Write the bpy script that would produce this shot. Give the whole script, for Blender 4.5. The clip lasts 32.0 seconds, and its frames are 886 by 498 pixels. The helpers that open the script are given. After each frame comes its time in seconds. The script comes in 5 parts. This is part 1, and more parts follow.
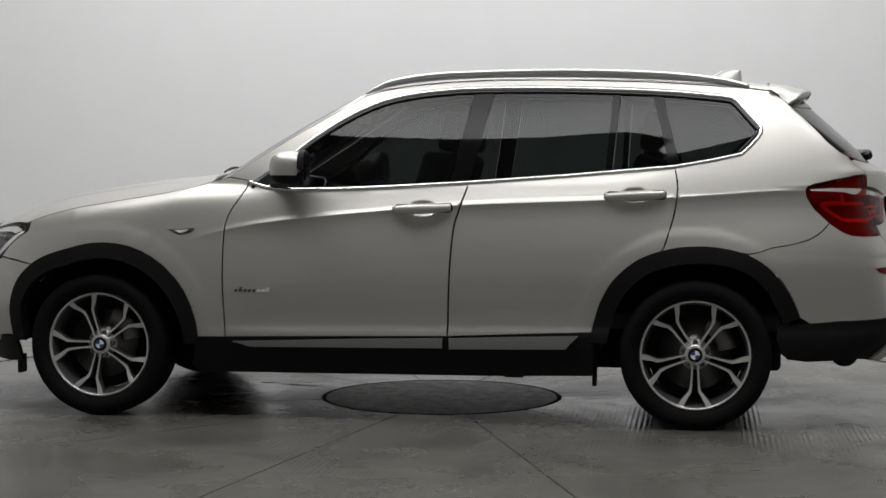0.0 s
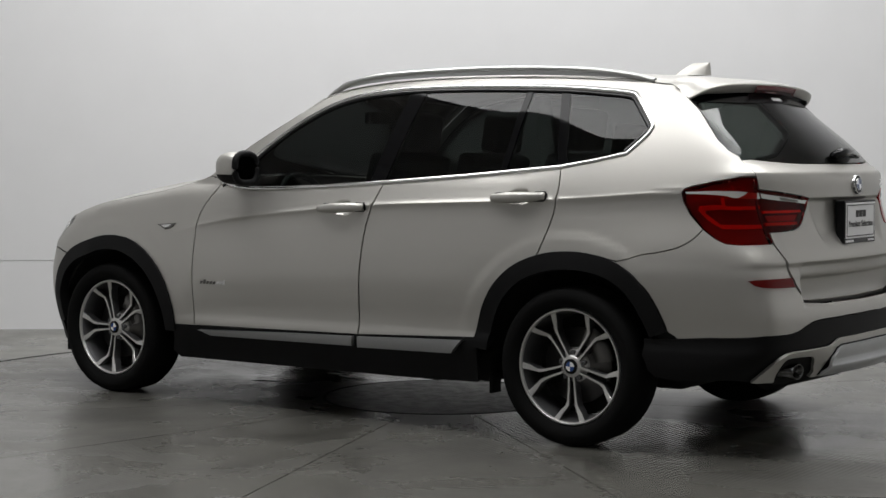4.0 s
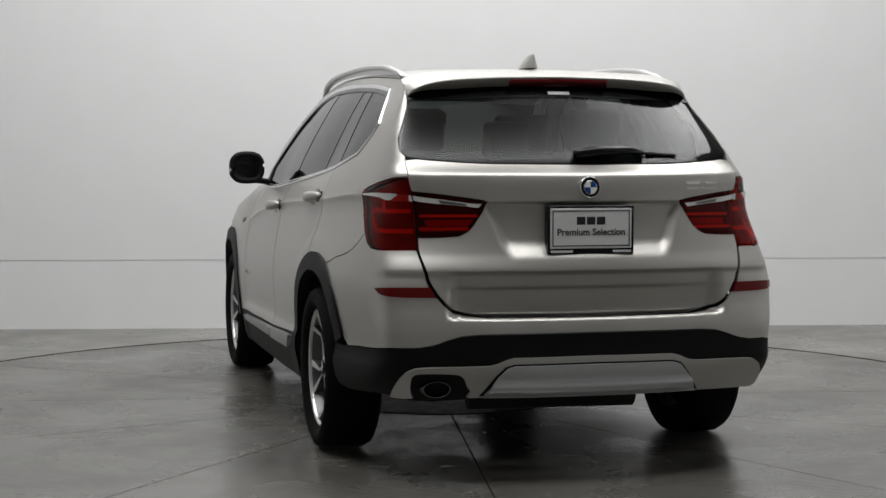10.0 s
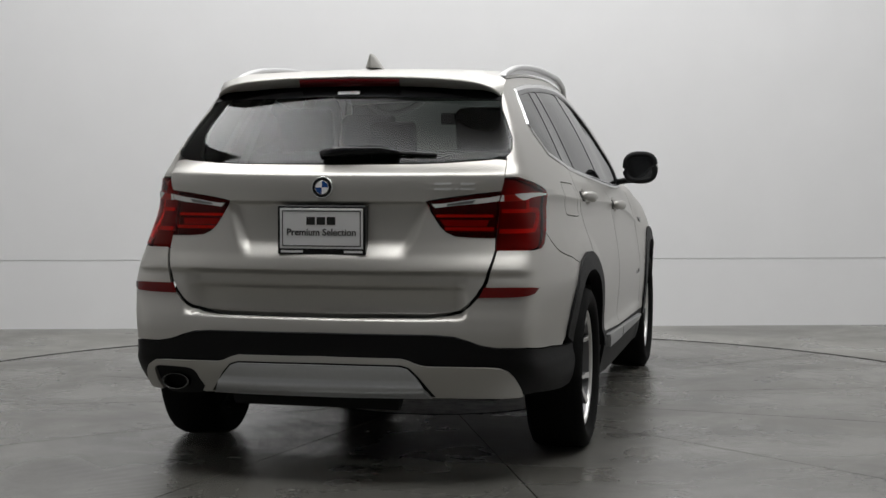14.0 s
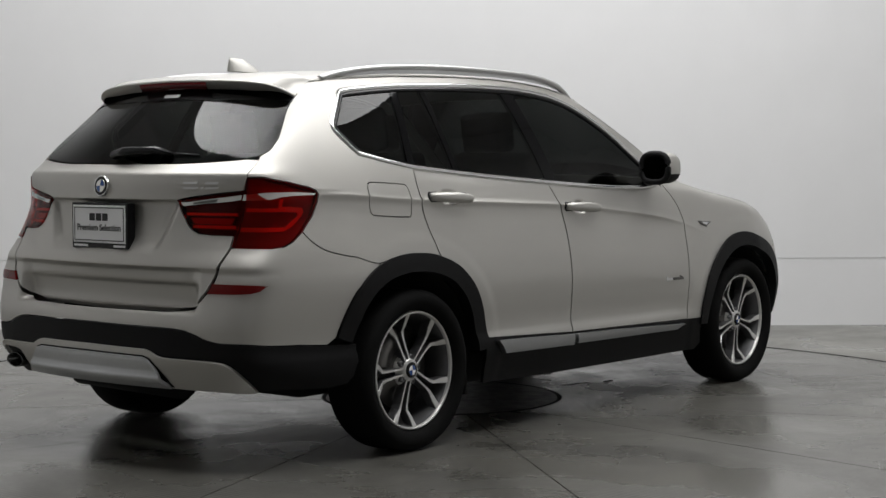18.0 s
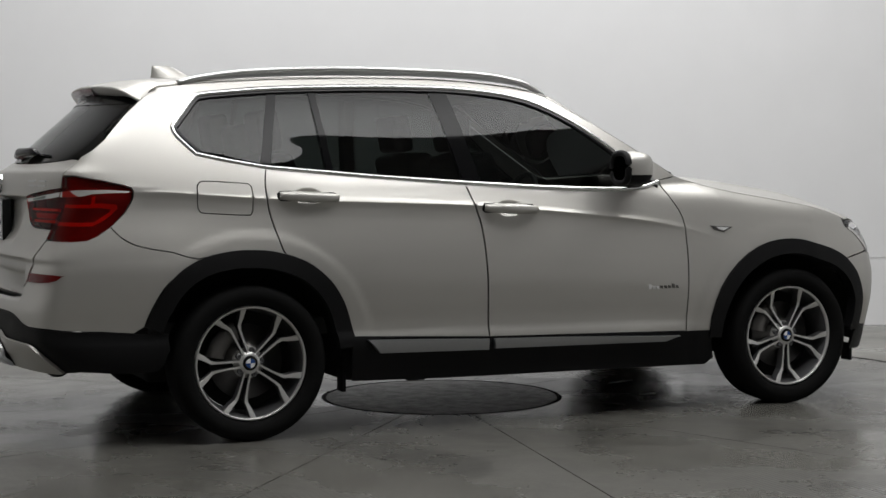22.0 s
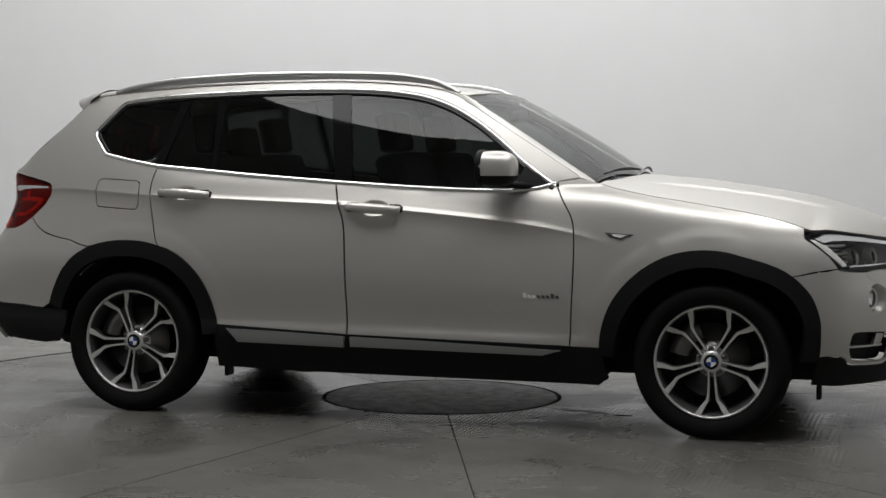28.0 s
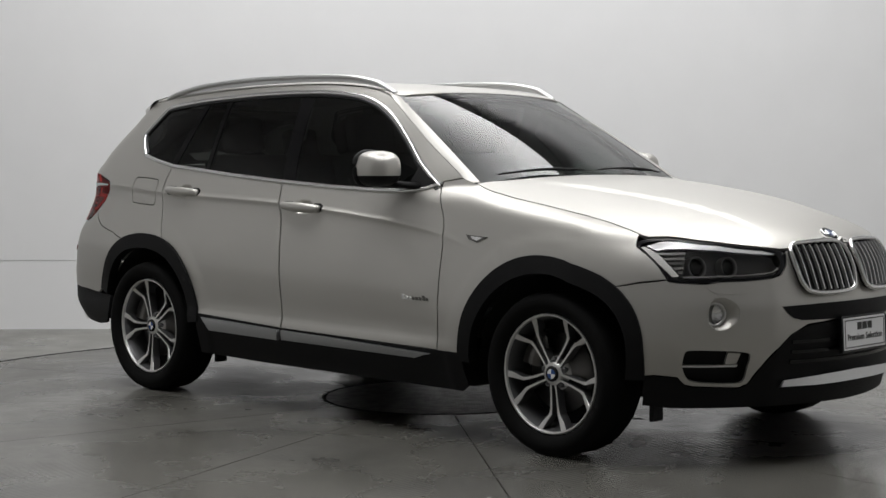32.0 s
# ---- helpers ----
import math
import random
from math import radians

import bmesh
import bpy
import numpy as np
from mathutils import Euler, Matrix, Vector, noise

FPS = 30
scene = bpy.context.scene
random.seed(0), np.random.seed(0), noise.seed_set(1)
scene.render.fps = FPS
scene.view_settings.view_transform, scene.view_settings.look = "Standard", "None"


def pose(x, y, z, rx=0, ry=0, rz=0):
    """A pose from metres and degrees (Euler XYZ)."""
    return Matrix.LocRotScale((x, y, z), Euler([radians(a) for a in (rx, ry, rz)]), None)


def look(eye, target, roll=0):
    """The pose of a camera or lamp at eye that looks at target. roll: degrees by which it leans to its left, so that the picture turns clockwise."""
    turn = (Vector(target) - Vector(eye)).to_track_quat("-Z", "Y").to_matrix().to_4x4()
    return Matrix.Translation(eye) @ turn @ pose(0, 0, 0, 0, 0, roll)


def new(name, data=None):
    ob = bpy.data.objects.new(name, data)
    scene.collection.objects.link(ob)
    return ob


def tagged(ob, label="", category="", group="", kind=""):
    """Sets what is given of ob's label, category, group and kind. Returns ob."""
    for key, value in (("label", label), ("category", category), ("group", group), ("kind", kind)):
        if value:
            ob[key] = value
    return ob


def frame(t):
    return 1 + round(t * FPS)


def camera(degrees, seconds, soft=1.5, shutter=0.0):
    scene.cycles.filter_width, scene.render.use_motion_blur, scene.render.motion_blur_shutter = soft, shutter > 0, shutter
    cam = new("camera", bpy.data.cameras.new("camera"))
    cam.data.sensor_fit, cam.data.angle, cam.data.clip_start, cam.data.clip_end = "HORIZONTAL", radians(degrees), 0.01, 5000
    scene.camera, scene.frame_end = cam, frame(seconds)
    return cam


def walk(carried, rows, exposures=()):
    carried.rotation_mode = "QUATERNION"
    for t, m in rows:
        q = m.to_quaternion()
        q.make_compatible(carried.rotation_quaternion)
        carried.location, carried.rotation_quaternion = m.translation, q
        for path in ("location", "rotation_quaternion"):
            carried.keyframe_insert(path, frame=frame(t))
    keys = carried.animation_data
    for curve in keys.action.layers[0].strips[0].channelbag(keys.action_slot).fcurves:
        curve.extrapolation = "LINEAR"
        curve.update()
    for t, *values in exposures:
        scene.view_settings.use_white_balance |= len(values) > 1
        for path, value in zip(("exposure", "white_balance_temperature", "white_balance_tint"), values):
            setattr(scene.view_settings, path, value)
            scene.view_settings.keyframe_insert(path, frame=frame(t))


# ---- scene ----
from mathutils import geometry

# The camera stands still; the turntable's axis is the world's origin.
cam = camera(30.65, 32.0, soft=1.5)
EYE = Vector((0.0, -8.326, 1.216))
AIM = EYE + Vector((0.00083, 1.0, -0.0544))
walk(cam, [(0.0, look(EYE, AIM)), (32.0, look(EYE, AIM))])

# Degrees of the car's nose about the axis, once a second.
TURN = (170.84, 164.19, 157.45, 150.73, 144.06, 137.42, 130.81, 124.2, 117.58, 110.96, 104.32, 97.69, 91.05, 84.41, 77.76, 71.11, 64.44, 57.74, 51.01, 44.24, 37.44,
        30.6, 23.74, 16.87, 10.01, 3.16, -3.67, -10.49, -17.3, -24.13, -30.98, -37.8, -44.48)


def turn_rows(offset):
    rows = []
    for t, a in enumerate(TURN):
        rows.append((float(t), pose(0, 0, 0, 0, 0, a) @ offset))
    return rows


CAR_AT = pose(0.1055, -0.0175, 0.012)

# ---------------------------------------------------------------- light
world = bpy.data.worlds.new("world")
scene.world = world
world.use_nodes = True
world.node_tree.nodes["Background"].inputs[0].default_value = (0.9, 0.95, 1.0, 1)
world.node_tree.nodes["Background"].inputs[1].default_value = 0.02


# the large light over the turntable: a round canopy, bright along its rim and dark in the middle
LIGHT_R, LIGHT_HOLE, LIGHT_Z, LIGHT_BACK = 3.75, 1.2, 5.2, 0.86


def canopy_light(power):
    m = bpy.data.materials.new("glowing_diffuser")
    m.use_nodes = True
    nt = m.node_tree
    nt.nodes.remove(nt.nodes["Principled BSDF"])
    tc, sep = nt.nodes.new("ShaderNodeTexCoord"), nt.nodes.new("ShaderNodeSeparateXYZ")
    nt.links.new(tc.outputs["Object"], sep.inputs[0])

    def op(kind, a, b):
        n = nt.nodes.new("ShaderNodeMath")
        n.operation = kind
        for k, v in enumerate((a, b)):
            if isinstance(v, (int, float)):
                n.inputs[k].default_value = v
            else:
                nt.links.new(v, n.inputs[k])
        return n.outputs[0]
    y = op("MAXIMUM", sep.outputs["Y"], op("DIVIDE", sep.outputs["Y"], LIGHT_BACK))
    r = op("SQRT", op("ADD", op("MULTIPLY", sep.outputs["X"], sep.outputs["X"]), op("MULTIPLY", y, y)), 0)
    ramp = nt.nodes.new("ShaderNodeMapRange")
    ramp.interpolation_type = "SMOOTHSTEP"
    for key, v in (("From Min", LIGHT_HOLE - 0.3), ("From Max", LIGHT_R - 0.35), ("To Min", 0.0), ("To Max", power)):
        ramp.inputs[key].default_value = v
    nt.links.new(r, ramp.inputs["Value"])
    em = nt.nodes.new("ShaderNodeEmission")
    em.inputs["Color"].default_value = (1.0, 0.998, 0.992, 1)
    nt.links.new(ramp.outputs["Result"], em.inputs["Strength"])
    nt.links.new(em.outputs[0], nt.nodes["Material Output"].inputs[0])
    return m


def canopy_ring(r0, r1, z0, z1, seg=64):
    """A flat ring from radius r0 to r1, drawn in a little at the back; one sheet where z0 and z1 are equal."""
    bm = bmesh.new()

    def loop(r, z):
        pts = [(r * math.cos(2 * math.pi * k / seg), r * math.sin(2 * math.pi * k / seg)) for k in range(seg)]
        return [bm.verts.new((x, y * LIGHT_BACK if y > 0 else y, z)) for x, y in pts]
    rows = [loop(r0, z0), loop(r1, z0)]
    if z1 > z0:
        rows += [loop(r1, z1), loop(r0, z1), rows[0]]
    for a, b in zip(rows, rows[1:]):
        for k in range(seg):
            j = (k + 1) % seg
            bm.faces.new((a[k], b[k], b[j], a[j]))
    bmesh.ops.recalc_face_normals(bm, faces=bm.faces)
    return bm


scene.view_settings.exposure = -0.07

# ---------------------------------------------------------------- materials
def mat(name, colour, rough=0.5, metal=0.0, coat=0.0, spec=0.5, grain=0.0, scale=40.0, bump=0.0, rough_var=0.0, coat_rough=0.03):
    m = bpy.data.materials.new(name)
    m.use_nodes = True
    nt = m.node_tree
    b = nt.nodes["Principled BSDF"]
    b.inputs["Base Color"].default_value = (*colour, 1)
    b.inputs["Roughness"].default_value = rough
    b.inputs["Metallic"].default_value = metal
    b.inputs["Coat Weight"].default_value = coat
    b.inputs["Coat Roughness"].default_value = coat_rough
    b.inputs["Specular IOR Level"].default_value = spec
    if grain or bump or rough_var:
        tc = nt.nodes.new("ShaderNodeTexCoord")
        nz = nt.nodes.new("ShaderNodeTexNoise")
        nz.inputs["Scale"].default_value, nz.inputs["Detail"].default_value = scale, 6
        nt.links.new(tc.outputs["Object"], nz.inputs["Vector"])
        if grain:
            mix = nt.nodes.new("ShaderNodeMix")
            mix.data_type = "RGBA"
            mix.inputs["A"].default_value = (*[c * (1 - grain) for c in colour], 1)
            mix.inputs["B"].default_value = (*[min(1, c * (1 + grain)) for c in colour], 1)
            nt.links.new(nz.outputs["Fac"], mix.inputs["Factor"])
            nt.links.new(mix.outputs["Result"], b.inputs["Base Color"])
        if rough_var:
            mr = nt.nodes.new("ShaderNodeMapRange")
            mr.inputs["To Min"].default_value, mr.inputs["To Max"].default_value = rough - rough_var, rough + rough_var
            nt.links.new(nz.outputs["Fac"], mr.inputs["Value"])
            nt.links.new(mr.outputs["Result"], b.inputs["Roughness"])
        if bump:
            bp = nt.nodes.new("ShaderNodeBump")
            bp.inputs["Strength"].default_value, bp.inputs["Distance"].default_value = bump, 0.002
            nt.links.new(nz.outputs["Fac"], bp.inputs["Height"])
            nt.links.new(bp.outputs["Normal"], b.inputs["Normal"])
    return m


def glass_mat(name, tint, rough=0.18, ior=1.7):
    m = bpy.data.materials.new(name)
    m.use_nodes = True
    nt = m.node_tree
    nt.nodes.remove(nt.nodes["Principled BSDF"])
    out = nt.nodes["Material Output"]
    fr = nt.nodes.new("ShaderNodeFresnel")
    fr.inputs["IOR"].default_value = ior
    tr = nt.nodes.new("ShaderNodeBsdfTransparent")
    tr.inputs["Color"].default_value = (*tint, 1)
    gl = nt.nodes.new("ShaderNodeBsdfGlossy")
    gl.distribution = "BECKMANN"
    gl.inputs["Roughness"].default_value = rough
    mx = nt.nodes.new("ShaderNodeMixShader")
    nt.links.new(fr.outputs[0], mx.inputs[0])
    nt.links.new(tr.outputs[0], mx.inputs[1])
    nt.links.new(gl.outputs[0], mx.inputs[2])
    nt.links.new(mx.outputs[0], out.inputs[0])
    return m


PAINT = mat("silver_paint", (0.495, 0.483, 0.456), rough=0.41, metal=0.74, coat=0.18, grain=0.06, scale=900, coat_rough=0.025)
BLACK = mat("black_plastic", (0.005, 0.005, 0.0055), rough=0.55, spec=0.18, bump=0.25, scale=500)
GLOSSBLACK = mat("gloss_black", (0.006, 0.006, 0.007), rough=0.18, spec=0.3)
CHROME = mat("satin_chrome", (0.78, 0.78, 0.78), rough=0.16, metal=1.0)
ALU = mat("brushed_silver", (0.58, 0.58, 0.58), rough=0.34, metal=0.9, grain=0.08, scale=120)
SILL = mat("satin_sill_metal", (0.36, 0.365, 0.37), rough=0.34, metal=0.9, grain=0.06, scale=120)
SKIDPLATE = mat("satin_skid_silver", (0.50, 0.51, 0.52), rough=0.32, metal=0.65, grain=0.06, scale=60)
RUBBER = mat("tyre_rubber", (0.006, 0.006, 0.006), rough=0.8, spec=0.1, bump=0.3, scale=200, grain=0.2)
RIMFACE = mat("machined_alloy", (0.66, 0.655, 0.64), rough=0.36, metal=0.7, grain=0.05, scale=300)
TRIM = mat("gloss_black_trim", (0.004, 0.004, 0.0045), rough=0.06, spec=0.15)
RIMDARK = mat("grey_alloy", (0.16, 0.16, 0.165), rough=0.4, metal=0.7)
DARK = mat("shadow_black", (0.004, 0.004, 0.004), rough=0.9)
STEEL = mat("brake_steel", (0.16, 0.155, 0.15), rough=0.35, metal=1.0, grain=0.1, scale=60)
GLASS = glass_mat("tinted_glass", (0.12, 0.135, 0.13), 0.0, 1.38)
BACKGLASS = glass_mat("rear_glass", (0.46, 0.51, 0.48), 0.0, 1.4)
SCREEN = glass_mat("windscreen_glass", (0.76, 0.82, 0.78), 0.0, 1.5)
CLEAR = glass_mat("clear_lens", (0.95, 0.95, 0.95), 0.0, 1.5)
REDSHELL = glass_mat("red_lamp_cover", (0.97, 0.13, 0.10), 0.0, 1.28)
LAMPDARK = mat("dark_lamp_housing", (0.17, 0.17, 0.175), rough=0.3, metal=0.4)
LAMPGREY = mat("bright_lamp_trim", (0.78, 0.78, 0.79), rough=0.22, metal=0.5)
RED = mat("red_lens", (0.55, 0.02, 0.02), rough=0.15, spec=0.25)
REDDARK = mat("dark_red_lens", (0.12, 0.004, 0.004), rough=0.15, spec=0.25)
REDDEEP = mat("deep_red_lens", (0.06, 0.003, 0.004), rough=0.15, spec=0.25)
WHITELENS = mat("clear_strip_lens", (0.70, 0.69, 0.67), rough=0.15, coat=1.0)
REDGLOW = mat("bright_red_tube", (1.0, 0.13, 0.08), rough=0.2, coat=1.0)
REDHOUSE = mat("red_lamp_housing", (0.19, 0.009, 0.008), rough=0.4)
BLUE = mat("blue_enamel", (0.01, 0.06, 0.25), rough=0.2, coat=1.0)
WHITE = mat("white_enamel", (0.84, 0.84, 0.85), rough=0.3, coat=0.6)
RAIL = mat("satin_rail", (0.62, 0.62, 0.62), rough=0.3, metal=0.9)
MIRROR = mat("mirror_silvering", (0.10, 0.105, 0.11), rough=0.02, metal=1.0)
EXHAUST = mat("dark_chrome", (0.12, 0.12, 0.12), rough=0.25, metal=1.0)
INK = mat("black_ink", (0.015, 0.015, 0.015), rough=0.5)
BADGE = mat("bright_badge", (0.75, 0.75, 0.75), rough=0.25, metal=0.2)
LINING = mat("pale_roof_lining", (0.40, 0.39, 0.36), rough=0.9)
FABRIC = mat("dark_upholstery", (0.07, 0.07, 0.072), rough=0.8)


# ---------------------------------------------------------------- curves and surfaces
def smooth_curve(xs, ys):
    """A monotone cubic through the knots, for arrays."""
    xs, ys = np.array(xs, float), np.array(ys, float)
    h, d = np.diff(xs), np.diff(ys) / np.diff(xs)
    m = np.zeros(len(xs))
    m[0], m[-1] = d[0], d[-1]
    for i in range(1, len(xs) - 1):
        if d[i - 1] * d[i] > 0:
            w1, w2 = 2 * h[i] + h[i - 1], h[i] + 2 * h[i - 1]
            m[i] = (w1 + w2) / (w1 / d[i - 1] + w2 / d[i])

    def f(x):
        x = np.asarray(x, float)
        q = np.clip(x, xs[0], xs[-1])
        i = np.clip(np.searchsorted(xs, q) - 1, 0, len(xs) - 2)
        t = (q - xs[i]) / h[i]
        v = (ys[i] * (1 + 2 * t) * (1 - t) ** 2 + ys[i + 1] * t * t * (3 - 2 * t)
             + h[i] * (m[i] * t * (1 - t) ** 2 - m[i + 1] * t * t * (1 - t)))
        return v + np.where(x > xs[-1], (x - xs[-1]) * m[-1], 0) + np.where(x < xs[0], (x - xs[0]) * m[0], 0)
    return f


def softened(curve, lo, hi, sigma):
    """The curve smoothed over sigma, as a table."""
    n = 1600
    xs = np.linspace(lo, hi, n)
    k = int(3 * sigma / (hi - lo) * n) + 1
    w = np.exp(-0.5 * (np.arange(-k, k + 1) * (hi - lo) / (n - 1) / sigma) ** 2)
    wide = curve(np.linspace(lo - k * (hi - lo) / (n - 1), hi + k * (hi - lo) / (n - 1), n + 2 * k))
    ys = np.convolve(wide, w / w.sum(), "valid")
    return lambda x: np.interp(x, xs, ys)


CREASE = smooth_curve([-2.3, -1.89, -1.32, -0.81, -0.29, -0.04, 0.24, 0.51, 0.79, 0.95, 1.1, 1.4, 2.0],
                      [1.10, 1.08, 1.04, 1.02, 1.0, 0.98, 0.955, 0.928, 0.884, 0.84, 0.79, 0.74, 0.70])
BELT = smooth_curve([-2.3, -2.0, -1.61, -1.31, -0.8, -0.36, 0.25, 0.47, 0.69, 0.9, 1.16, 1.45, 1.74, 1.95, 2.3],
                    [1.24, 1.235, 1.205, 1.165, 1.125, 1.095, 1.06, 1.06, 1.085, 1.10, 1.06, 1.02, 0.975, 0.945, 0.90])
NARROW_LOW = smooth_curve([-2.4, -2.2, -1.9, -1.4, -0.3, 0.7, 1.4, 1.65, 1.9, 2.1, 2.3],
                          [-0.13, -0.085, -0.036, -0.005, 0, 0, 0.012, 0.012, -0.02, -0.07, -0.15])
NARROW = smooth_curve([-2.4, -2.2, -1.9, -1.4, -0.3, 0.7, 1.3, 1.6, 1.85, 2.1, 2.3],
                      [-0.15, -0.125, -0.086, -0.030, 0, 0, 0, -0.003, -0.03, -0.08, -0.16])
NARROW_TOP = smooth_curve([-2.3, -1.9, -1.7, -1.4, -0.6, 0.1, 0.7, 1.2],
                          [-0.24, -0.135, -0.098, -0.055, -0.006, 0, -0.012, -0.03])
FLANK = smooth_curve([-0.5, -0.15, 0, 0.06, 0.11, 0.17, 0.3, 0.45, 0.6, 0.72, 0.84, 0.92, 0.97, 1.0, 1.06, 1.3, 1.7, 2.0, 2.6],
                     [0.86, 0.90, 0.918, 0.9165, 0.907, 0.908, 0.915, 0.920, 0.914, 0.904, 0.891, 0.883, 0.8815, 0.8865, 0.8785, 0.862, 0.838, 0.817, 0.770])
FLANK_PLAIN = smooth_curve([-0.68, -0.20, 0, 0.41, 0.82, 1.22, 1.49, 1.68, 1.80, 1.90, 2.0],
                           [0.86, 0.90, 0.912, 0.924, 0.918, 0.902, 0.885, 0.870, 0.855, 0.830, 0.765])
REAR = smooth_curve([0.15, 0.25, 0.33, 0.45, 0.55, 0.60, 0.612, 0.625, 0.66, 0.715, 0.73, 0.778, 0.786, 0.80, 0.86, 0.95, 1.05, 1.10, 1.150, 1.158, 1.175, 1.20, 1.24, 1.47, 1.60],
                    [-2.25, -2.325, -2.358, -2.392, -2.394, -2.386, -2.377, -2.318, -2.312, -2.318, -2.330, -2.338, -2.366, -2.363, -2.343, -2.328, -2.323, -2.322, -2.312, -2.304, -2.272, -2.236, -2.198, -1.95, -1.82])
FRONT = smooth_curve([0.15, 0.2, 0.33, 0.45, 0.57, 0.63, 0.68, 0.77, 0.87, 0.92, 1.0],
                     [2.20, 2.245, 2.285, 2.308, 2.32, 2.32, 2.305, 2.28, 2.22, 2.16, 2.02])
REAR_SIDE = smooth_curve([0.15, 0.25, 0.33, 0.45, 0.55, 0.60, 0.66, 0.72, 0.775, 0.784, 0.80, 0.86, 0.95, 1.05, 1.10, 1.150, 1.158, 1.175, 1.20, 1.24, 1.47, 1.60],
                         [-2.25, -2.325, -2.358, -2.392, -2.394, -2.386, -2.366, -2.354, -2.352, -2.366, -2.363, -2.343, -2.328, -2.323, -2.322, -2.312, -2.304, -2.272, -2.236, -2.198, -1.95, -1.82])
BOW = smooth_curve([0.3, 0.45, 0.60, 0.72, 0.80, 0.91, 1.05, 1.14, 1.22, 1.45], [0.26, 0.17, 0.16, 0.14, 0.19, 0.27, 0.34, 0.31, 0.27, 0.37])
CREASE, BELT = softened(CREASE, -2.5, 2.5, 0.12), softened(BELT, -2.5, 2.5, 0.06)
NARROW_LOW, NARROW, NARROW_TOP = [softened(f, -2.5, 2.5, 0.12) for f in (NARROW_LOW, NARROW, NARROW_TOP)]
FLANK, FLANK_PLAIN = softened(FLANK, -0.8, 3.0, 0.011), softened(FLANK_PLAIN, -0.9, 2.2, 0.06)
REAR, REAR_SIDE, FRONT = softened(REAR, 0.1, 1.7, 0.0035), softened(REAR_SIDE, 0.1, 1.7, 0.006), softened(FRONT, 0.1, 1.2, 0.02)
S_REAR, S_FRONT = -1.75, 1.55


def half_width(x, z):
    zc, zb = CREASE(x), BELT(x)
    top = np.minimum(z, zb)
    low = (z - 0.38) / (zc - 0.38)
    ends = np.clip((np.abs(x + 0.45) - 0.5) / 0.75, 0, 1)
    v = np.where(z < zc, low, 1 + (top - zc) / (0.12 + 0.07 * ends * ends * (3 - 2 * ends)))
    vn = 2 * (top - 0.38) / (zb - 0.38)
    a = np.clip((x - 0.50) / 0.55, 0, 1)
    a = a * a * (3 - 2 * a)
    w = FLANK(v) * (1 - a) + FLANK_PLAIN(vn) * a
    up = np.maximum(z - zb, 0)
    lo = np.clip((z - 0.72) / 0.33, 0, 1)
    hi = np.clip((z - 1.08) / 0.22, 0, 1)
    lo, hi = lo * lo * (3 - 2 * lo), hi * hi * (3 - 2 * hi)
    nar = NARROW_LOW(x) * (1 - lo) + (NARROW(x) * (1 - hi) + NARROW_TOP(x) * hi) * lo
    # raised lips round the wheel openings
    lip = 0
    for cx in (1.39, -1.40):
        q = np.clip((0.585 - np.hypot(x - cx, z - 0.335)) / 0.055, 0, 1)
        lip = lip + 0.0045 * q * q * (3 - 2 * q)
    w = w + nar + lip - 0.34 * up - 0.36 * up * up
    # behind the doors one even slope from the crease to the roof
    e = np.clip((-1.05 - x) / 0.45, 0, 1) * np.clip((z - zc + 0.01) / 0.03, 0, 1)
    e = e * e * (3 - 2 * e)
    dz = np.maximum(z - zc, 0)
    return w * (1 - e) + e * (0.884 + NARROW(x) - 0.40 * dz - 0.26 * dz * dz)


def rear_x(y, z):
    # the recess round the plate, with a cut-away upper edge and slanted ends
    a = np.clip((0.385 + 0.06 * np.clip((z - 0.9) / 0.15, -1, 1) - 0.025 - np.abs(y)) / 0.055, 0, 1)
    b = np.clip((z - 0.828) / 0.08, 0, 1) * np.clip((1.047 - z) / 0.008, 0, 1)
    a, b = a * a * (3 - 2 * a), b * b * (3 - 2 * b)
    m = np.clip((np.abs(y) - 0.50) / 0.07, 0, 1)
    m = m * m * (3 - 2 * m)
    return REAR(z) * (1 - m) + REAR_SIDE(z) * m + BOW(z) * y * y + 0.028 * a * b


def front_x(y, z):
    return FRONT(z) - 0.45 * y * y


def corner(t, p0, k, p2, w):
    a, b, c = (1 - t) ** 2, 2 * w * t * (1 - t), t * t
    return [(a * p0[i] + b * k[i] + c * p2[i]) / (a + b + c) for i in (0, 1)]


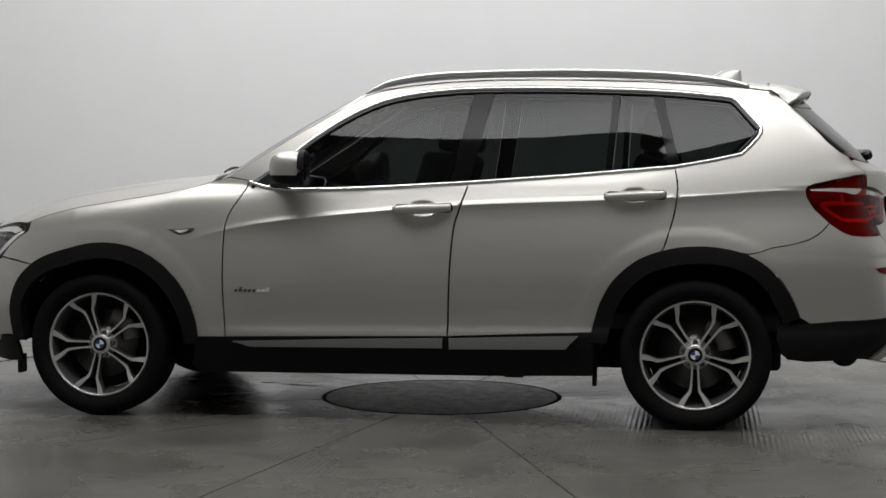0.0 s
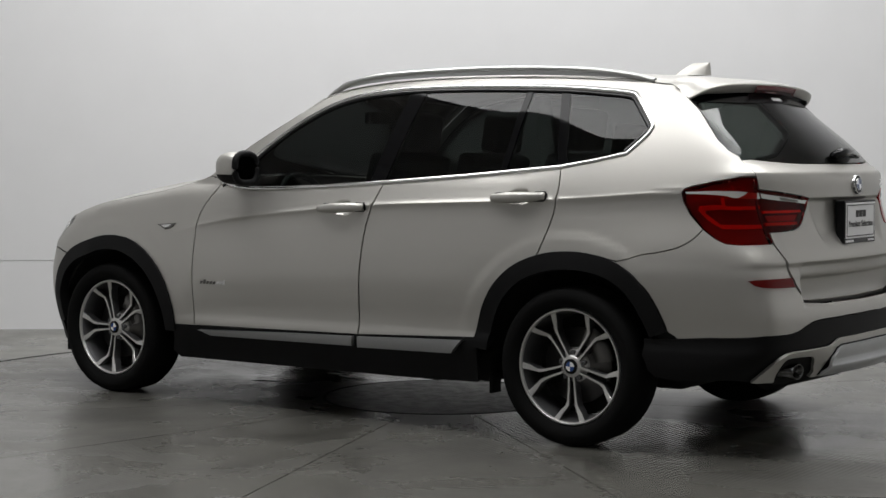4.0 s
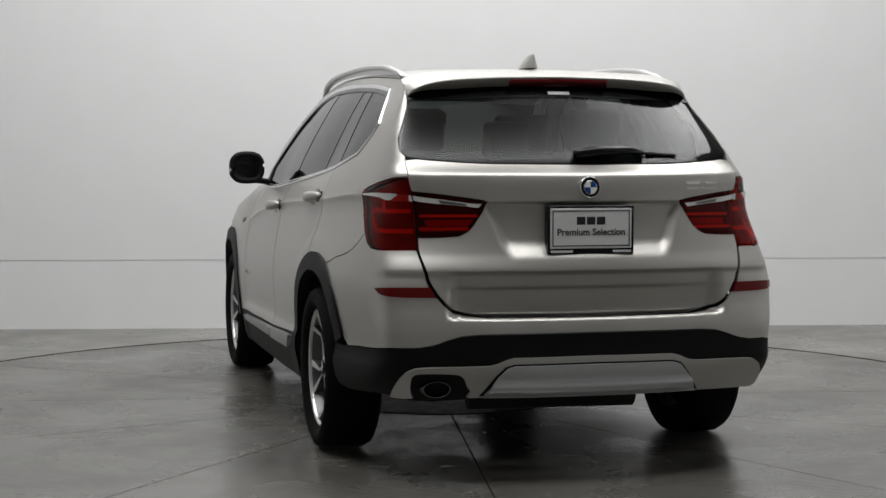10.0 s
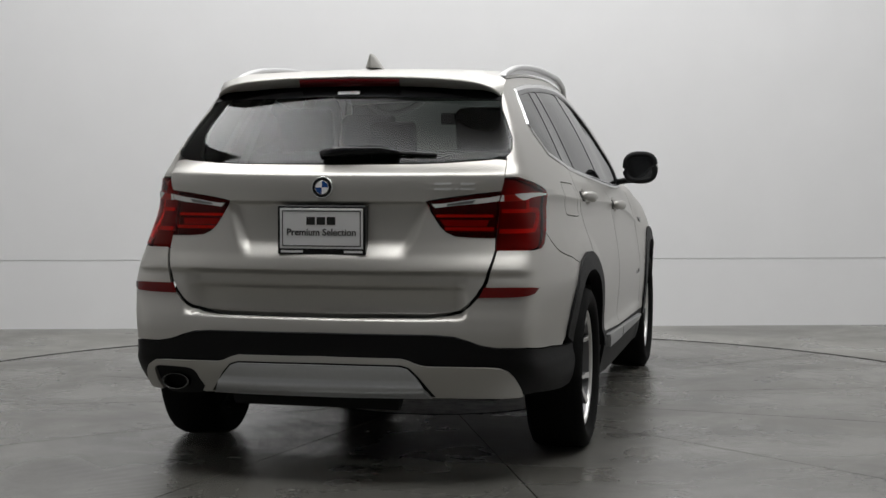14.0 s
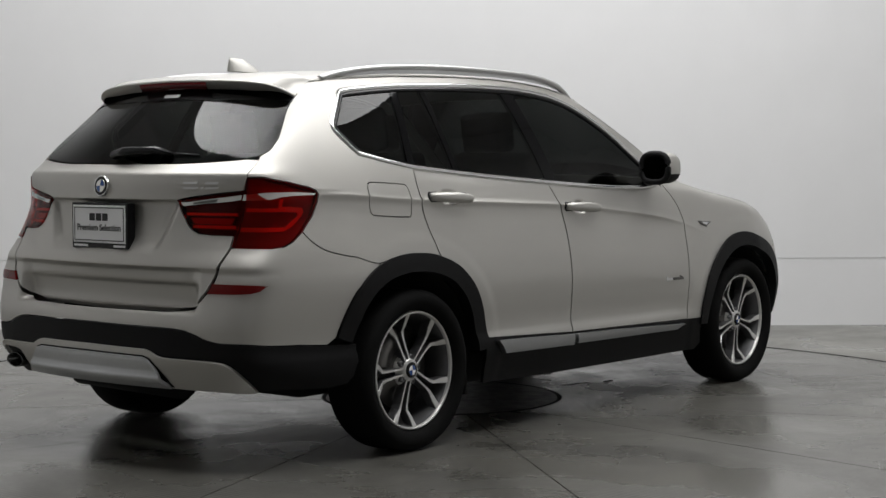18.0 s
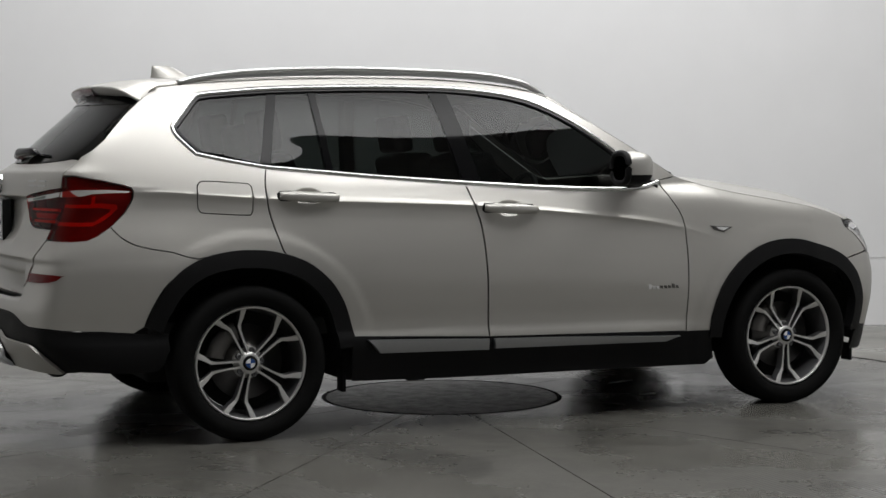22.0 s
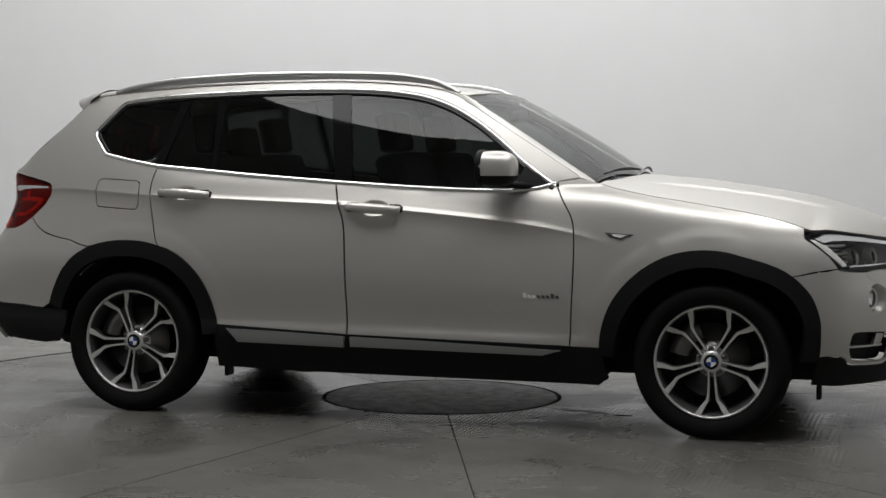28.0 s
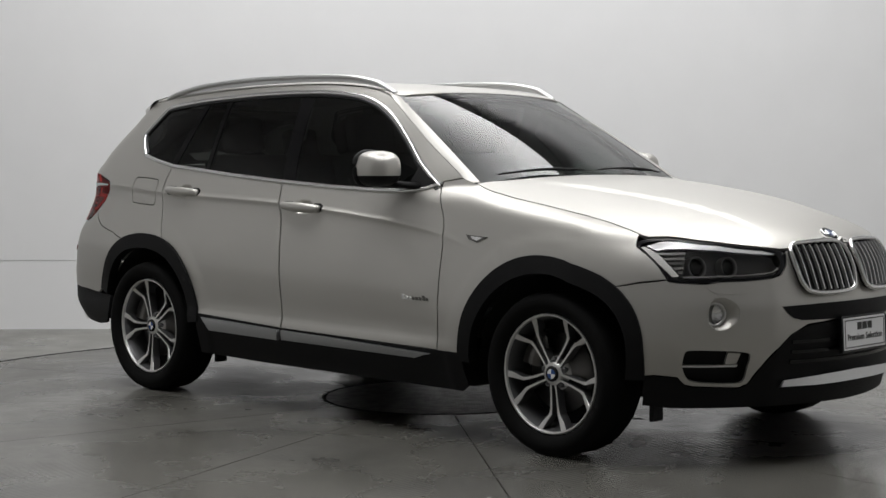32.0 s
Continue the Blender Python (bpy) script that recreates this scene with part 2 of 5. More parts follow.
def skin(s, z):
    """The body's outer surface. s is x along the flank; beyond S_REAR it turns the corner and ends at y = s + 3.35 on the tail,
    beyond S_FRONT likewise at y = 2.95 - s on the nose."""
    s, z = np.asarray(s, float), np.asarray(z, float)
    x, y = s.copy(), half_width(s, z)
    # tail
    t = np.clip((S_REAR - s) / 1.0, 0, 1)
    p0 = (np.full_like(s, S_REAR), half_width(np.full_like(s, S_REAR), z))
    ky = p0[1] - 0.06
    for _ in range(4):
        kx = rear_x(ky, z)
        ky = half_width(kx, z)
    p2 = (rear_x(0.6, z), np.full_like(s, 0.6))
    sharp = np.interp(z, [0.3, 0.45, 0.6, 0.8, 1.0, 1.15, 1.3, 1.45], [1.3, 4.0, 4.0, 3.2, 2.8, 2.6, 2.6, 1.8])
    cx, cy = corner(t, p0, (kx, ky), p2, sharp)
    on = s < S_REAR
    x, y = np.where(on, cx, x), np.where(on, cy, y)
    on = s < S_REAR - 1.0
    yy = s + 3.35
    x, y = np.where(on, rear_x(yy, z), x), np.where(on, yy, y)
    # nose
    t = np.clip((s - S_FRONT) / 0.95, 0, 1)
    p0 = (np.full_like(s, S_FRONT), half_width(np.full_like(s, S_FRONT), z))
    ky = p0[1] - 0.1
    for _ in range(4):
        kx = front_x(ky, z)
        ky = half_width(kx, z)
    p2 = (front_x(0.45, z), np.full_like(s, 0.45))
    cx, cy = corner(t, p0, (kx, ky), p2, np.interp(z, [0.3, 0.5, 0.75, 0.87], [1.5, 2.4, 2.4, 1.5]))
    on = s > S_FRONT
    x, y = np.where(on, cx, x), np.where(on, cy, y)
    on = s > S_FRONT + 0.95
    yy = 2.95 - s
    x, y = np.where(on, front_x(yy, z), x), np.where(on, yy, y)
    return np.stack([x, y, z], -1)


def skin_normal(s, z, surf=skin, e=0.004):
    a = surf(s + e, z) - surf(s - e, z)
    b = surf(s, z + e) - surf(s, z - e)
    n = np.cross(b, a)
    return n / np.maximum(np.linalg.norm(n, axis=-1, keepdims=True), 1e-9)

# ---------------------------------------------------------------- mesh helpers
def part(name, bm, material, parent, label="", smooth=True):
    me = bpy.data.meshes.new(name)
    bm.to_mesh(me)
    bm.free()
    return mesh_part(name, me, material, parent, label, smooth)


def mesh_part(name, me, material, parent, label="", smooth=True):
    for f in me.polygons:
        f.use_smooth = smooth
    for m in material if isinstance(material, (list, tuple)) else [material]:
        me.materials.append(m)
    ob = new(name, me)
    ob.parent = parent
    if label:
        tagged(ob, label=label)
    return ob


def densify(pts, step=0.03, closed=True):
    out = []
    n = len(pts)
    for i in range(n if closed else n - 1):
        a, b = np.array(pts[i], float), np.array(pts[(i + 1) % n], float)
        k = max(1, int(np.ceil(np.linalg.norm(b - a) / step)))
        out += [tuple(a + (b - a) * j / k) for j in range(k)]
    if not closed:
        out.append(tuple(pts[-1]))
    return out


def rounded(pts, n=4, closed=True):
    """A Catmull-Rom curve through the points."""
    p = np.array(pts, float)
    out, m = [], len(p)
    for i in range(m if closed else m - 1):
        if closed:
            a, b, c, d = p[i - 1], p[i], p[(i + 1) % m], p[(i + 2) % m]
        else:
            a, b, c, d = p[max(i - 1, 0)], p[i], p[i + 1], p[min(i + 2, m - 1)]
        for j in range(n):
            t = j / n
            out.append(tuple(0.5 * (2 * b + (c - a) * t + (2 * a - 5 * b + 4 * c - d) * t * t + (3 * b - a - 3 * c + d) * t ** 3)))
    if not closed:
        out.append(tuple(p[-1]))
    return out


def inside(px, py, poly):
    poly = np.array(poly)
    hit = np.zeros(px.shape, bool)
    x0, y0 = poly[:, 0], poly[:, 1]
    x1, y1 = np.roll(x0, -1), np.roll(y0, -1)
    for a, b, c, d in zip(x0, y0, x1, y1):
        if b != d:
            cross = ((b > py) != (d > py)) & (px < (c - a) * (py - b) / (d - b) + a)
            hit ^= cross
    return hit


def shrink(poly, d):
    """Move an outline inwards by d."""
    p = np.array(poly, float)
    area = np.sum(p[:, 0] * np.roll(p[:, 1], -1) - np.roll(p[:, 0], -1) * p[:, 1])
    t = np.roll(p, -1, 0) - np.roll(p, 1, 0)
    t /= np.maximum(np.linalg.norm(t, axis=1, keepdims=True), 1e-9)
    nrm = np.stack([-t[:, 1], t[:, 0]], 1) * (1 if area > 0 else -1)
    return [tuple(q) for q in p + nrm * d]


def sheet(name, outline, material, parent, side=1, surf=skin, holes=(), gap=0.0025, lift=0.0, depth=0.014, grid=0.022, step=0.025, label=""):
    """A panel of the surface inside an outline in (s, z), with rolled-in edges; side -1 mirrors it."""
    loops = [densify(shrink(densify(outline, step), gap), step)]
    loops += [densify(shrink(densify(h, step), -gap), step) for h in holes]
    pts, edges = [], []
    for loop in loops:
        k = len(pts)
        pts += loop
        edges += [(k + i, k + (i + 1) % len(loop)) for i in range(len(loop))]
    rim = len(pts)
    o = np.array(loops[0])
    gx, gy = np.meshgrid(np.arange(o[:, 0].min(), o[:, 0].max(), grid), np.arange(o[:, 1].min(), o[:, 1].max(), grid))
    gx, gy = gx.ravel(), gy.ravel()
    if surf is skin:
        # rows that follow the shoulder crease and the lower crease
        cx = np.arange(max(o[:, 0].min(), -2.0), min(o[:, 0].max(), 1.1), 0.022)
        rows = [CREASE(cx) + d for d in (-0.055, -0.035, -0.02, -0.01, -0.003, 0.004, 0.012, 0.024, 0.04)]
        rows += [0.38 + k * (CREASE(cx) - 0.38) for k in (0.03, 0.075, 0.12, 0.17)]
        near = np.min(np.abs(gy[:, None] - np.array([np.interp(gx, cx, r) if len(cx) else gx * 0 for r in rows]).T), 1) if len(cx) else gy * 0 + 1
        gx, gy = gx[near > 0.012], gy[near > 0.012]
        gx = np.concatenate([gx] + [cx] * len(rows))
        gy = np.concatenate([gy] + rows)
    ok = inside(gx, gy, loops[0])
    for h in loops[1:]:
        ok &= ~inside(gx, gy, h)
    allp = np.array(pts)
    gx, gy = gx[ok], gy[ok]
    if len(gx):
        d = np.min(np.hypot(gx[:, None] - allp[None, :, 0], gy[:, None] - allp[None, :, 1]), 1)
        gx, gy = gx[d > min(grid * 0.45, 0.006 if surf is skin else 1)], gy[d > min(grid * 0.45, 0.006 if surf is skin else 1)]
    pts += list(zip(gx, gy))
    res = geometry.delaunay_2d_cdt([Vector(q) for q in pts], edges, [], 0, 1e-6)
    v2 = np.array([tuple(q) for q in res[0]])
    tri = np.array([tuple(f) for f in res[2] if len(f) == 3])
    cen = v2[tri].mean(1)
    ok = inside(cen[:, 0], cen[:, 1], loops[0])
    for h in loops[1:]:
        ok &= ~inside(cen[:, 0], cen[:, 1], h)
    tri = tri[ok]
    P, N = surf(v2[:, 0], v2[:, 1]), skin_normal(v2[:, 0], v2[:, 1], surf)
    P = P + N * lift
    verts, norms, faces = [tuple(q) for q in P], [tuple(q) for q in N], []
    a, b, c = P[tri[:, 0]], P[tri[:, 1]], P[tri[:, 2]]
    flip = np.sum(np.cross(b - a, c - a) * N[tri[:, 0]], 1) < 0
    for f, k in zip(tri, flip):
        faces.append((f[0], f[2], f[1]) if k else tuple(f))
    for li, loop in enumerate(loops):
        L = np.array(loop)
        p, n = surf(L[:, 0], L[:, 1]), skin_normal(L[:, 0], L[:, 1], surf)
        p = p + n * lift
        k, m = len(verts), len(loop)
        tan = np.roll(p, -1, 0) - np.roll(p, 1, 0)
        out = np.cross(tan, n)
        area = np.sum(L[:, 0] * np.roll(L[:, 1], -1) - np.roll(L[:, 0], -1) * L[:, 1])
        # outwards from the panel's middle
        mid = p.mean(0)
        if np.sum(np.sum(out * (p - mid), 1)) < 0:
            out = -out
        if li:
            out = -out
        out /= np.maximum(np.linalg.norm(out, axis=1, keepdims=True), 1e-9)
        verts += [tuple(q) for q in p] + [tuple(q) for q in p - n * depth]
        norms += [tuple(q) for q in out] * 2
        for i in range(m):
            j = (i + 1) % m
            q = (k + i, k + j, k + m + j, k + m + i)
            e = np.cross(p[j] - p[i], -n[i])
            faces.append(q if np.dot(e, out[i]) > 0 else q[::-1])
    if side < 0:
        verts = [(x, -y, z) for x, y, z in verts]
        norms = [(x, -y, z) for x, y, z in norms]
        faces = [f[::-1] for f in faces]
    me = bpy.data.meshes.new(name)
    me.from_pydata(verts, [], faces)
    me.update()
    ob = mesh_part(name, me, material, parent, label)
    me.normals_split_custom_set_from_vertices(norms)
    return ob


def both(name, outline, material, parent, **kw):
    return [sheet(name, outline, material, parent, side=side, **kw) for side in (1, -1)]


def full_sheet(name, half, material, parent, end, **kw):
    """A panel that crosses the car's middle: half is its outline from the middle out and back, end is s at the middle."""
    sg = -1 if end < 0 else 1
    ramp = kw.pop("ramp", None)

    def surf(s, z):
        q = skin(np.where((s - end) * sg > 0, 2 * end - s, s), z)
        q[..., 1] = np.where((s - end) * sg > 0, -q[..., 1], q[..., 1])
        if ramp:
            q[..., 0] += sg * ramp(z)
        return q
    other = [(2 * end - s, z) for s, z in kw.pop("other", half)[::-1]]
    other = [q for q in other if abs(q[0] - end) > 1e-6]
    holes = kw.pop("holes", ())
    return sheet(name, list(half) + other, material, parent, surf=surf, holes=holes, **kw)


def tube(bm, pts, r, seg=8, closed=False, squash=1.0):
    """A rod along the points."""
    pts = [Vector(p) for p in pts]
    rings = []
    n = len(pts)
    for i, p in enumerate(pts):
        a = pts[(i - 1) % n] if closed or i else p
        b = pts[(i + 1) % n] if closed or i < n - 1 else p
        t = (b - a).normalized()
        u = t.cross(Vector((0, 0, 1)))
        if u.length < 1e-3:
            u = t.cross(Vector((0, 1, 0)))
        u.normalize()
        w = u.cross(t)
        rr = r[i] if isinstance(r, (list, tuple)) else r
        rings.append([bm.verts.new(p + (u * math.cos(k * 2 * math.pi / seg) + w * math.sin(k * 2 * math.pi / seg) * squash) * rr) for k in range(seg)])
    for i in range(n if closed else n - 1):
        A, B = rings[i], rings[(i + 1) % n]
        for k in range(seg):
            bm.faces.new((A[k], A[(k + 1) % seg], B[(k + 1) % seg], B[k]))
    if not closed:
        bm.faces.new(rings[0][::-1])
        bm.faces.new(rings[-1])
    bmesh.ops.recalc_face_normals(bm, faces=bm.faces)
    return bm


def lathe(bm, profile, seg=64, axis="y"):
    """Turn a profile of (radius, along) about the y axis."""
    rings = []
    for r, h in profile:
        if r < 1e-6:
            rings.append([bm.verts.new((0, h, 0))])
        else:
            rings.append([bm.verts.new((r * math.cos(a), h, r * math.sin(a))) for a in (k * 2 * math.pi / seg for k in range(seg))])
    for A, B in zip(rings, rings[1:]):
        for k in range(seg):
            j = (k + 1) % seg
            if len(A) == 1 and len(B) > 1:
                bm.faces.new((A[0], B[j], B[k]))
            elif len(B) == 1 and len(A) > 1:
                bm.faces.new((A[k], A[j], B[0]))
            elif len(A) > 1:
                bm.faces.new((A[k], A[j], B[j], B[k]))
    bmesh.ops.recalc_face_normals(bm, faces=bm.faces)
    return bm


def box(bm, x0, x1, y0, y1, z0, z1, bevel=0.0):
    m = Matrix.LocRotScale(((x0 + x1) / 2, (y0 + y1) / 2, (z0 + z1) / 2), None, (x1 - x0, y1 - y0, z1 - z0))
    vs = bmesh.ops.create_cube(bm, size=1, matrix=m)["verts"]
    if bevel:
        es = list({e for v in vs for e in v.link_edges})
        bmesh.ops.bevel(bm, geom=es, offset=bevel, segments=3, affect="EDGES", profile=0.7)
    return bm


def loft(bm, rows):
    """A surface through rows of points."""
    vs = [[bm.verts.new(tuple(p)) for p in row] for row in rows]
    for A, B in zip(vs, vs[1:]):
        for i in range(len(A) - 1):
            bm.faces.new((A[i], A[i + 1], B[i + 1], B[i]))
    bmesh.ops.recalc_face_normals(bm, faces=bm.faces)
    return vs

# ---------------------------------------------------------------- the studio
def concrete(name, base, rough, ribs=0.0, stains=0.5):
    """Trowelled concrete: clouds, fine grain, dark polished stains and patches of broom ribs."""
    m = bpy.data.materials.new(name)
    m.use_nodes = True
    nt = m.node_tree
    b = nt.nodes["Principled BSDF"]
    tc = nt.nodes.new("ShaderNodeTexCoord")

    def noise_tex(scale, detail, roughness=0.55, warp=0.0):
        q = nt.nodes.new("ShaderNodeTexNoise")
        q.inputs["Scale"].default_value, q.inputs["Detail"].default_value = scale, detail
        q.inputs["Roughness"].default_value, q.inputs["Distortion"].default_value = roughness, warp
        nt.links.new(tc.outputs["Object"], q.inputs["Vector"])
        return q.outputs["Fac"]

    def ranged(value, lo, hi, a, c):
        q = nt.nodes.new("ShaderNodeMapRange")
        q.interpolation_type = "SMOOTHSTEP"
        for key, v in (("From Min", lo), ("From Max", hi), ("To Min", a), ("To Max", c)):
            q.inputs[key].default_value = v
        nt.links.new(value, q.inputs["Value"])
        return q.outputs["Result"]

    def maths(op, p, q):
        n = nt.nodes.new("ShaderNodeMath")
        n.operation = op
        for k, v in enumerate((p, q)):
            if isinstance(v, float):
                n.inputs[k].default_value = v
            else:
                nt.links.new(v, n.inputs[k])
        return n.outputs[0]

    cloud = noise_tex(1.1, 8, 0.62, 0.4)
    fine = noise_tex(55, 5)
    spots = noise_tex(9, 6, 0.7)
    stain = ranged(noise_tex(1.5, 6, 0.55, 0.7), 0.42, 0.78, 0.0, 1.0)
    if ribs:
        # the stains count for more towards the centre
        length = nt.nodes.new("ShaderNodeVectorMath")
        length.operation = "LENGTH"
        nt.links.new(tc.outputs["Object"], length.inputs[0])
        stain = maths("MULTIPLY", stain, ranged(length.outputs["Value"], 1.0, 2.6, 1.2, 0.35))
    tone = maths("MULTIPLY", ranged(cloud, 0.3, 0.7, 0.80, 1.14), ranged(fine, 0.3, 0.7, 0.88, 1.08))
    tone = maths("MULTIPLY", tone, ranged(spots, 0.3, 0.75, 1.05, 0.92))
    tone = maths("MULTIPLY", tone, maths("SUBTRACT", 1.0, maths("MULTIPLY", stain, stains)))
    height = maths("ADD", maths("MULTIPLY", fine, 0.5), maths("MULTIPLY", spots, 0.25))
    if ribs:
        wv = nt.nodes.new("ShaderNodeTexWave")
        wv.inputs["Scale"].default_value, wv.inputs["Distortion"].default_value, wv.inputs["Detail Scale"].default_value = 13, 0.5, 3
        nt.links.new(tc.outputs["Object"], wv.inputs["Vector"])
        patch = ranged(noise_tex(0.75, 3), 0.47, 0.60, 0.0, 1.0)
        rib = maths("MULTIPLY", wv.outputs["Fac"], patch)
        height = maths("ADD", height, maths("MULTIPLY", rib, ribs * 3.0))
        tone = maths("MULTIPLY", tone, maths("SUBTRACT", 1.06, maths("MULTIPLY", rib, 0.16)))
    col = nt.nodes.new("ShaderNodeMix")
    col.data_type, col.blend_type = "RGBA", "MULTIPLY"
    col.inputs["Factor"].default_value = 1.0
    col.inputs["A"].default_value = (*base, 1)
    nt.links.new(tone, col.inputs["B"])
    nt.links.new(col.outputs["Result"], b.inputs["Base Color"])
    nt.links.new(maths("SUBTRACT", ranged(cloud, 0.3, 0.7, rough + 0.10, rough - 0.08), maths("MULTIPLY", stain, 0.10)), b.inputs["Roughness"])
    b.inputs["Specular IOR Level"].default_value = 0.75
    bp = nt.nodes.new("ShaderNodeBump")
    bp.inputs["Strength"].default_value, bp.inputs["Distance"].default_value = 0.4, 0.002
    nt.links.new(height, bp.inputs["Height"])
    nt.links.new(bp.outputs["Normal"], b.inputs["Normal"])
    return m


def tread_plate(name):
    """Steel with a raised diamond tread."""
    m = mat(name, (0.13, 0.13, 0.125), rough=0.42, metal=0.25, grain=0.5, scale=14)
    nt = m.node_tree
    b = nt.nodes["Principled BSDF"]
    tc = nt.nodes.new("ShaderNodeTexCoord")
    total = None
    for turn in (0.785, -0.785):
        mp = nt.nodes.new("ShaderNodeMapping")
        mp.inputs["Rotation"].default_value = (0, 0, turn)
        wv = nt.nodes.new("ShaderNodeTexWave")
        wv.inputs["Scale"].default_value = 24
        nt.links.new(tc.outputs["Object"], mp.inputs["Vector"])
        nt.links.new(mp.outputs["Vector"], wv.inputs["Vector"])
        if total is None:
            total = wv.outputs["Fac"]
        else:
            mx = nt.nodes.new("ShaderNodeMath")
            mx.operation = "MULTIPLY"
            nt.links.new(total, mx.inputs[0])
            nt.links.new(wv.outputs["Fac"], mx.inputs[1])
            total = mx.outputs[0]
    bp = nt.nodes.new("ShaderNodeBump")
    bp.inputs["Strength"].default_value, bp.inputs["Distance"].default_value = 0.6, 0.003
    nt.links.new(total, bp.inputs["Height"])
    nt.links.new(bp.outputs["Normal"], b.inputs["Normal"])
    # the raised pattern is worn bright, the hollows hold dirt
    wear = nt.nodes.new("ShaderNodeMix")
    wear.data_type = "RGBA"
    wear.inputs["A"].default_value, wear.inputs["B"].default_value = (0.05, 0.049, 0.046, 1), (0.36, 0.355, 0.34, 1)
    dirt = nt.nodes.new("ShaderNodeTexNoise")
    dirt.inputs["Scale"].default_value, dirt.inputs["Detail"].default_value, dirt.inputs["Roughness"].default_value = 11, 8, 0.7
    nt.links.new(tc.outputs["Object"], dirt.inputs["Vector"])
    patchy = nt.nodes.new("ShaderNodeMapRange")
    patchy.inputs["From Min"].default_value, patchy.inputs["From Max"].default_value = 0.38, 0.66
    patchy.inputs["To Min"].default_value, patchy.inputs["To Max"].default_value = 0.1, 1.3
    nt.links.new(dirt.outputs["Fac"], patchy.inputs["Value"])
    both_ways = nt.nodes.new("ShaderNodeMath")
    both_ways.operation = "MULTIPLY_ADD"
    nt.links.new(total, both_ways.inputs[0])
    nt.links.new(patchy.outputs["Result"], both_ways.inputs[1])
    nt.links.new(patchy.outputs["Result"], both_ways.inputs[2])
    half = nt.nodes.new("ShaderNodeMath")
    half.operation = "MULTIPLY"
    half.inputs[1].default_value = 0.55
    nt.links.new(both_ways.outputs[0], half.inputs[0])
    nt.links.new(half.outputs[0], wear.inputs["Factor"])
    nt.links.new(wear.outputs["Result"], b.inputs["Base Color"])
    return m


TREAD = tread_plate("steel_tread_plate")
MARK = mat("worn_white_paint", (0.55, 0.55, 0.54), rough=0.7, grain=0.3, scale=30)
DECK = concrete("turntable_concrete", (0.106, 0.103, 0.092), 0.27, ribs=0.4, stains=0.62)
FLOOR = concrete("polished_concrete", (0.185, 0.181, 0.163), 0.32, stains=0.3)
WALL = mat("white_wall_paint", (0.80, 0.80, 0.81), rough=0.85, grain=0.03, scale=3, bump=0.05)
SIDE = mat("side_wall_paint", (0.78, 0.78, 0.78), rough=0.9, grain=0.05, scale=3)
CEIL = mat("white_ceiling", (0.80, 0.80, 0.80), rough=0.9, grain=0.1, scale=4)
DIM = mat("white_south_paint", (0.80, 0.80, 0.80), rough=0.9, grain=0.1, scale=4)
FILLER = mat("joint_filler", (0.03, 0.029, 0.026), rough=0.9, spec=0.1)
BAND = mat("dark_steel_band", (0.02, 0.02, 0.02), rough=0.8, spec=0.1)
SEAM = mat("joint_dirt", (0.03, 0.03, 0.028), rough=0.9)

TABLE_R, PLATE_R = 3.055, 0.60


# floor outside the turntable: a square sheet with a round opening
bm = bmesh.new()
seg = 128
inner = [bm.verts.new(((TABLE_R + 0.009) * math.cos(k * 2 * math.pi / seg), (TABLE_R + 0.009) * math.sin(k * 2 * math.pi / seg), 0)) for k in range(seg)]
outer = []
for k in range(seg):
    a = k * 2 * math.pi / seg
    q = 14 / max(abs(math.cos(a)), abs(math.sin(a)))
    outer.append(bm.verts.new((q * math.cos(a), q * math.sin(a), 0)))
low = [bm.verts.new((v.co.x, v.co.y, -0.03)) for v in inner]
for k in range(seg):
    j = (k + 1) % seg
    bm.faces.new((inner[k], outer[k], outer[j], inner[j]))
    bm.faces.new((inner[j], low[j], low[k], inner[k]))
me = bpy.data.meshes.new("floor")
bm.to_mesh(me)
bm.free()
me.materials.append(FLOOR)
floor = tagged(new("floor", me), "polished grey concrete studio floor round the turntable", kind="structure")
bm = bmesh.new()
bmesh.ops.create_circle(bm, cap_ends=True, segments=64, radius=3.2, matrix=Matrix.Translation((0, 0, -0.031)))
me = bpy.data.meshes.new("pit")
bm.to_mesh(me)
bm.free()
me.materials.append(SEAM)
tagged(new("ground", me), "dark pit floor beneath the turntable", kind="structure")


def wall(name, x0, y0, x1, y1, z0, z1, material, label, thick=0.15):
    d = Vector((x1 - x0, y1 - y0, 0))
    ob_bm = bmesh.new()
    box(ob_bm, 0, d.length, 0, thick, z0, z1)
    m = bpy.data.meshes.new(name)
    ob_bm.to_mesh(m)
    ob_bm.free()
    m.materials.append(material)
    ob = tagged(new(name, m), label, kind="structure")
    ob.matrix_world = Matrix.Translation((x0, y0, 0)) @ Matrix.Rotation(math.atan2(d.y, d.x), 4, "Z")
    return ob


# the white back wall, in a lower course and an upper one with a fine seam between them
wall("wall_north", -10.0, 2.968, 10.0, 3.998, 0.0, 0.4994, WALL, "white painted studio back wall, lower course", 0.158)
wall("wall_north_upper", -10.0, 2.965, 10.0, 3.995, 0.501, 6.0, WALL, "white painted studio back wall, upper course", 0.155)
wall("wall_west", -7.5, -13.0, -7.5, 3.2, 0, 6.0, SIDE, "white painted studio side wall")
wall("wall_east", 7.5, 4.0, 7.5, -13.0, 0, 6.0, SIDE, "white painted studio side wall")
wall("wall_south", 10.2, -13.0, -10.2, -13.0, 0, 6.0, DIM, "white studio wall behind the camera")
bm = bmesh.new()
box(bm, -10.2, 10.2, -13.2, 4.4, 6.0, 6.2)
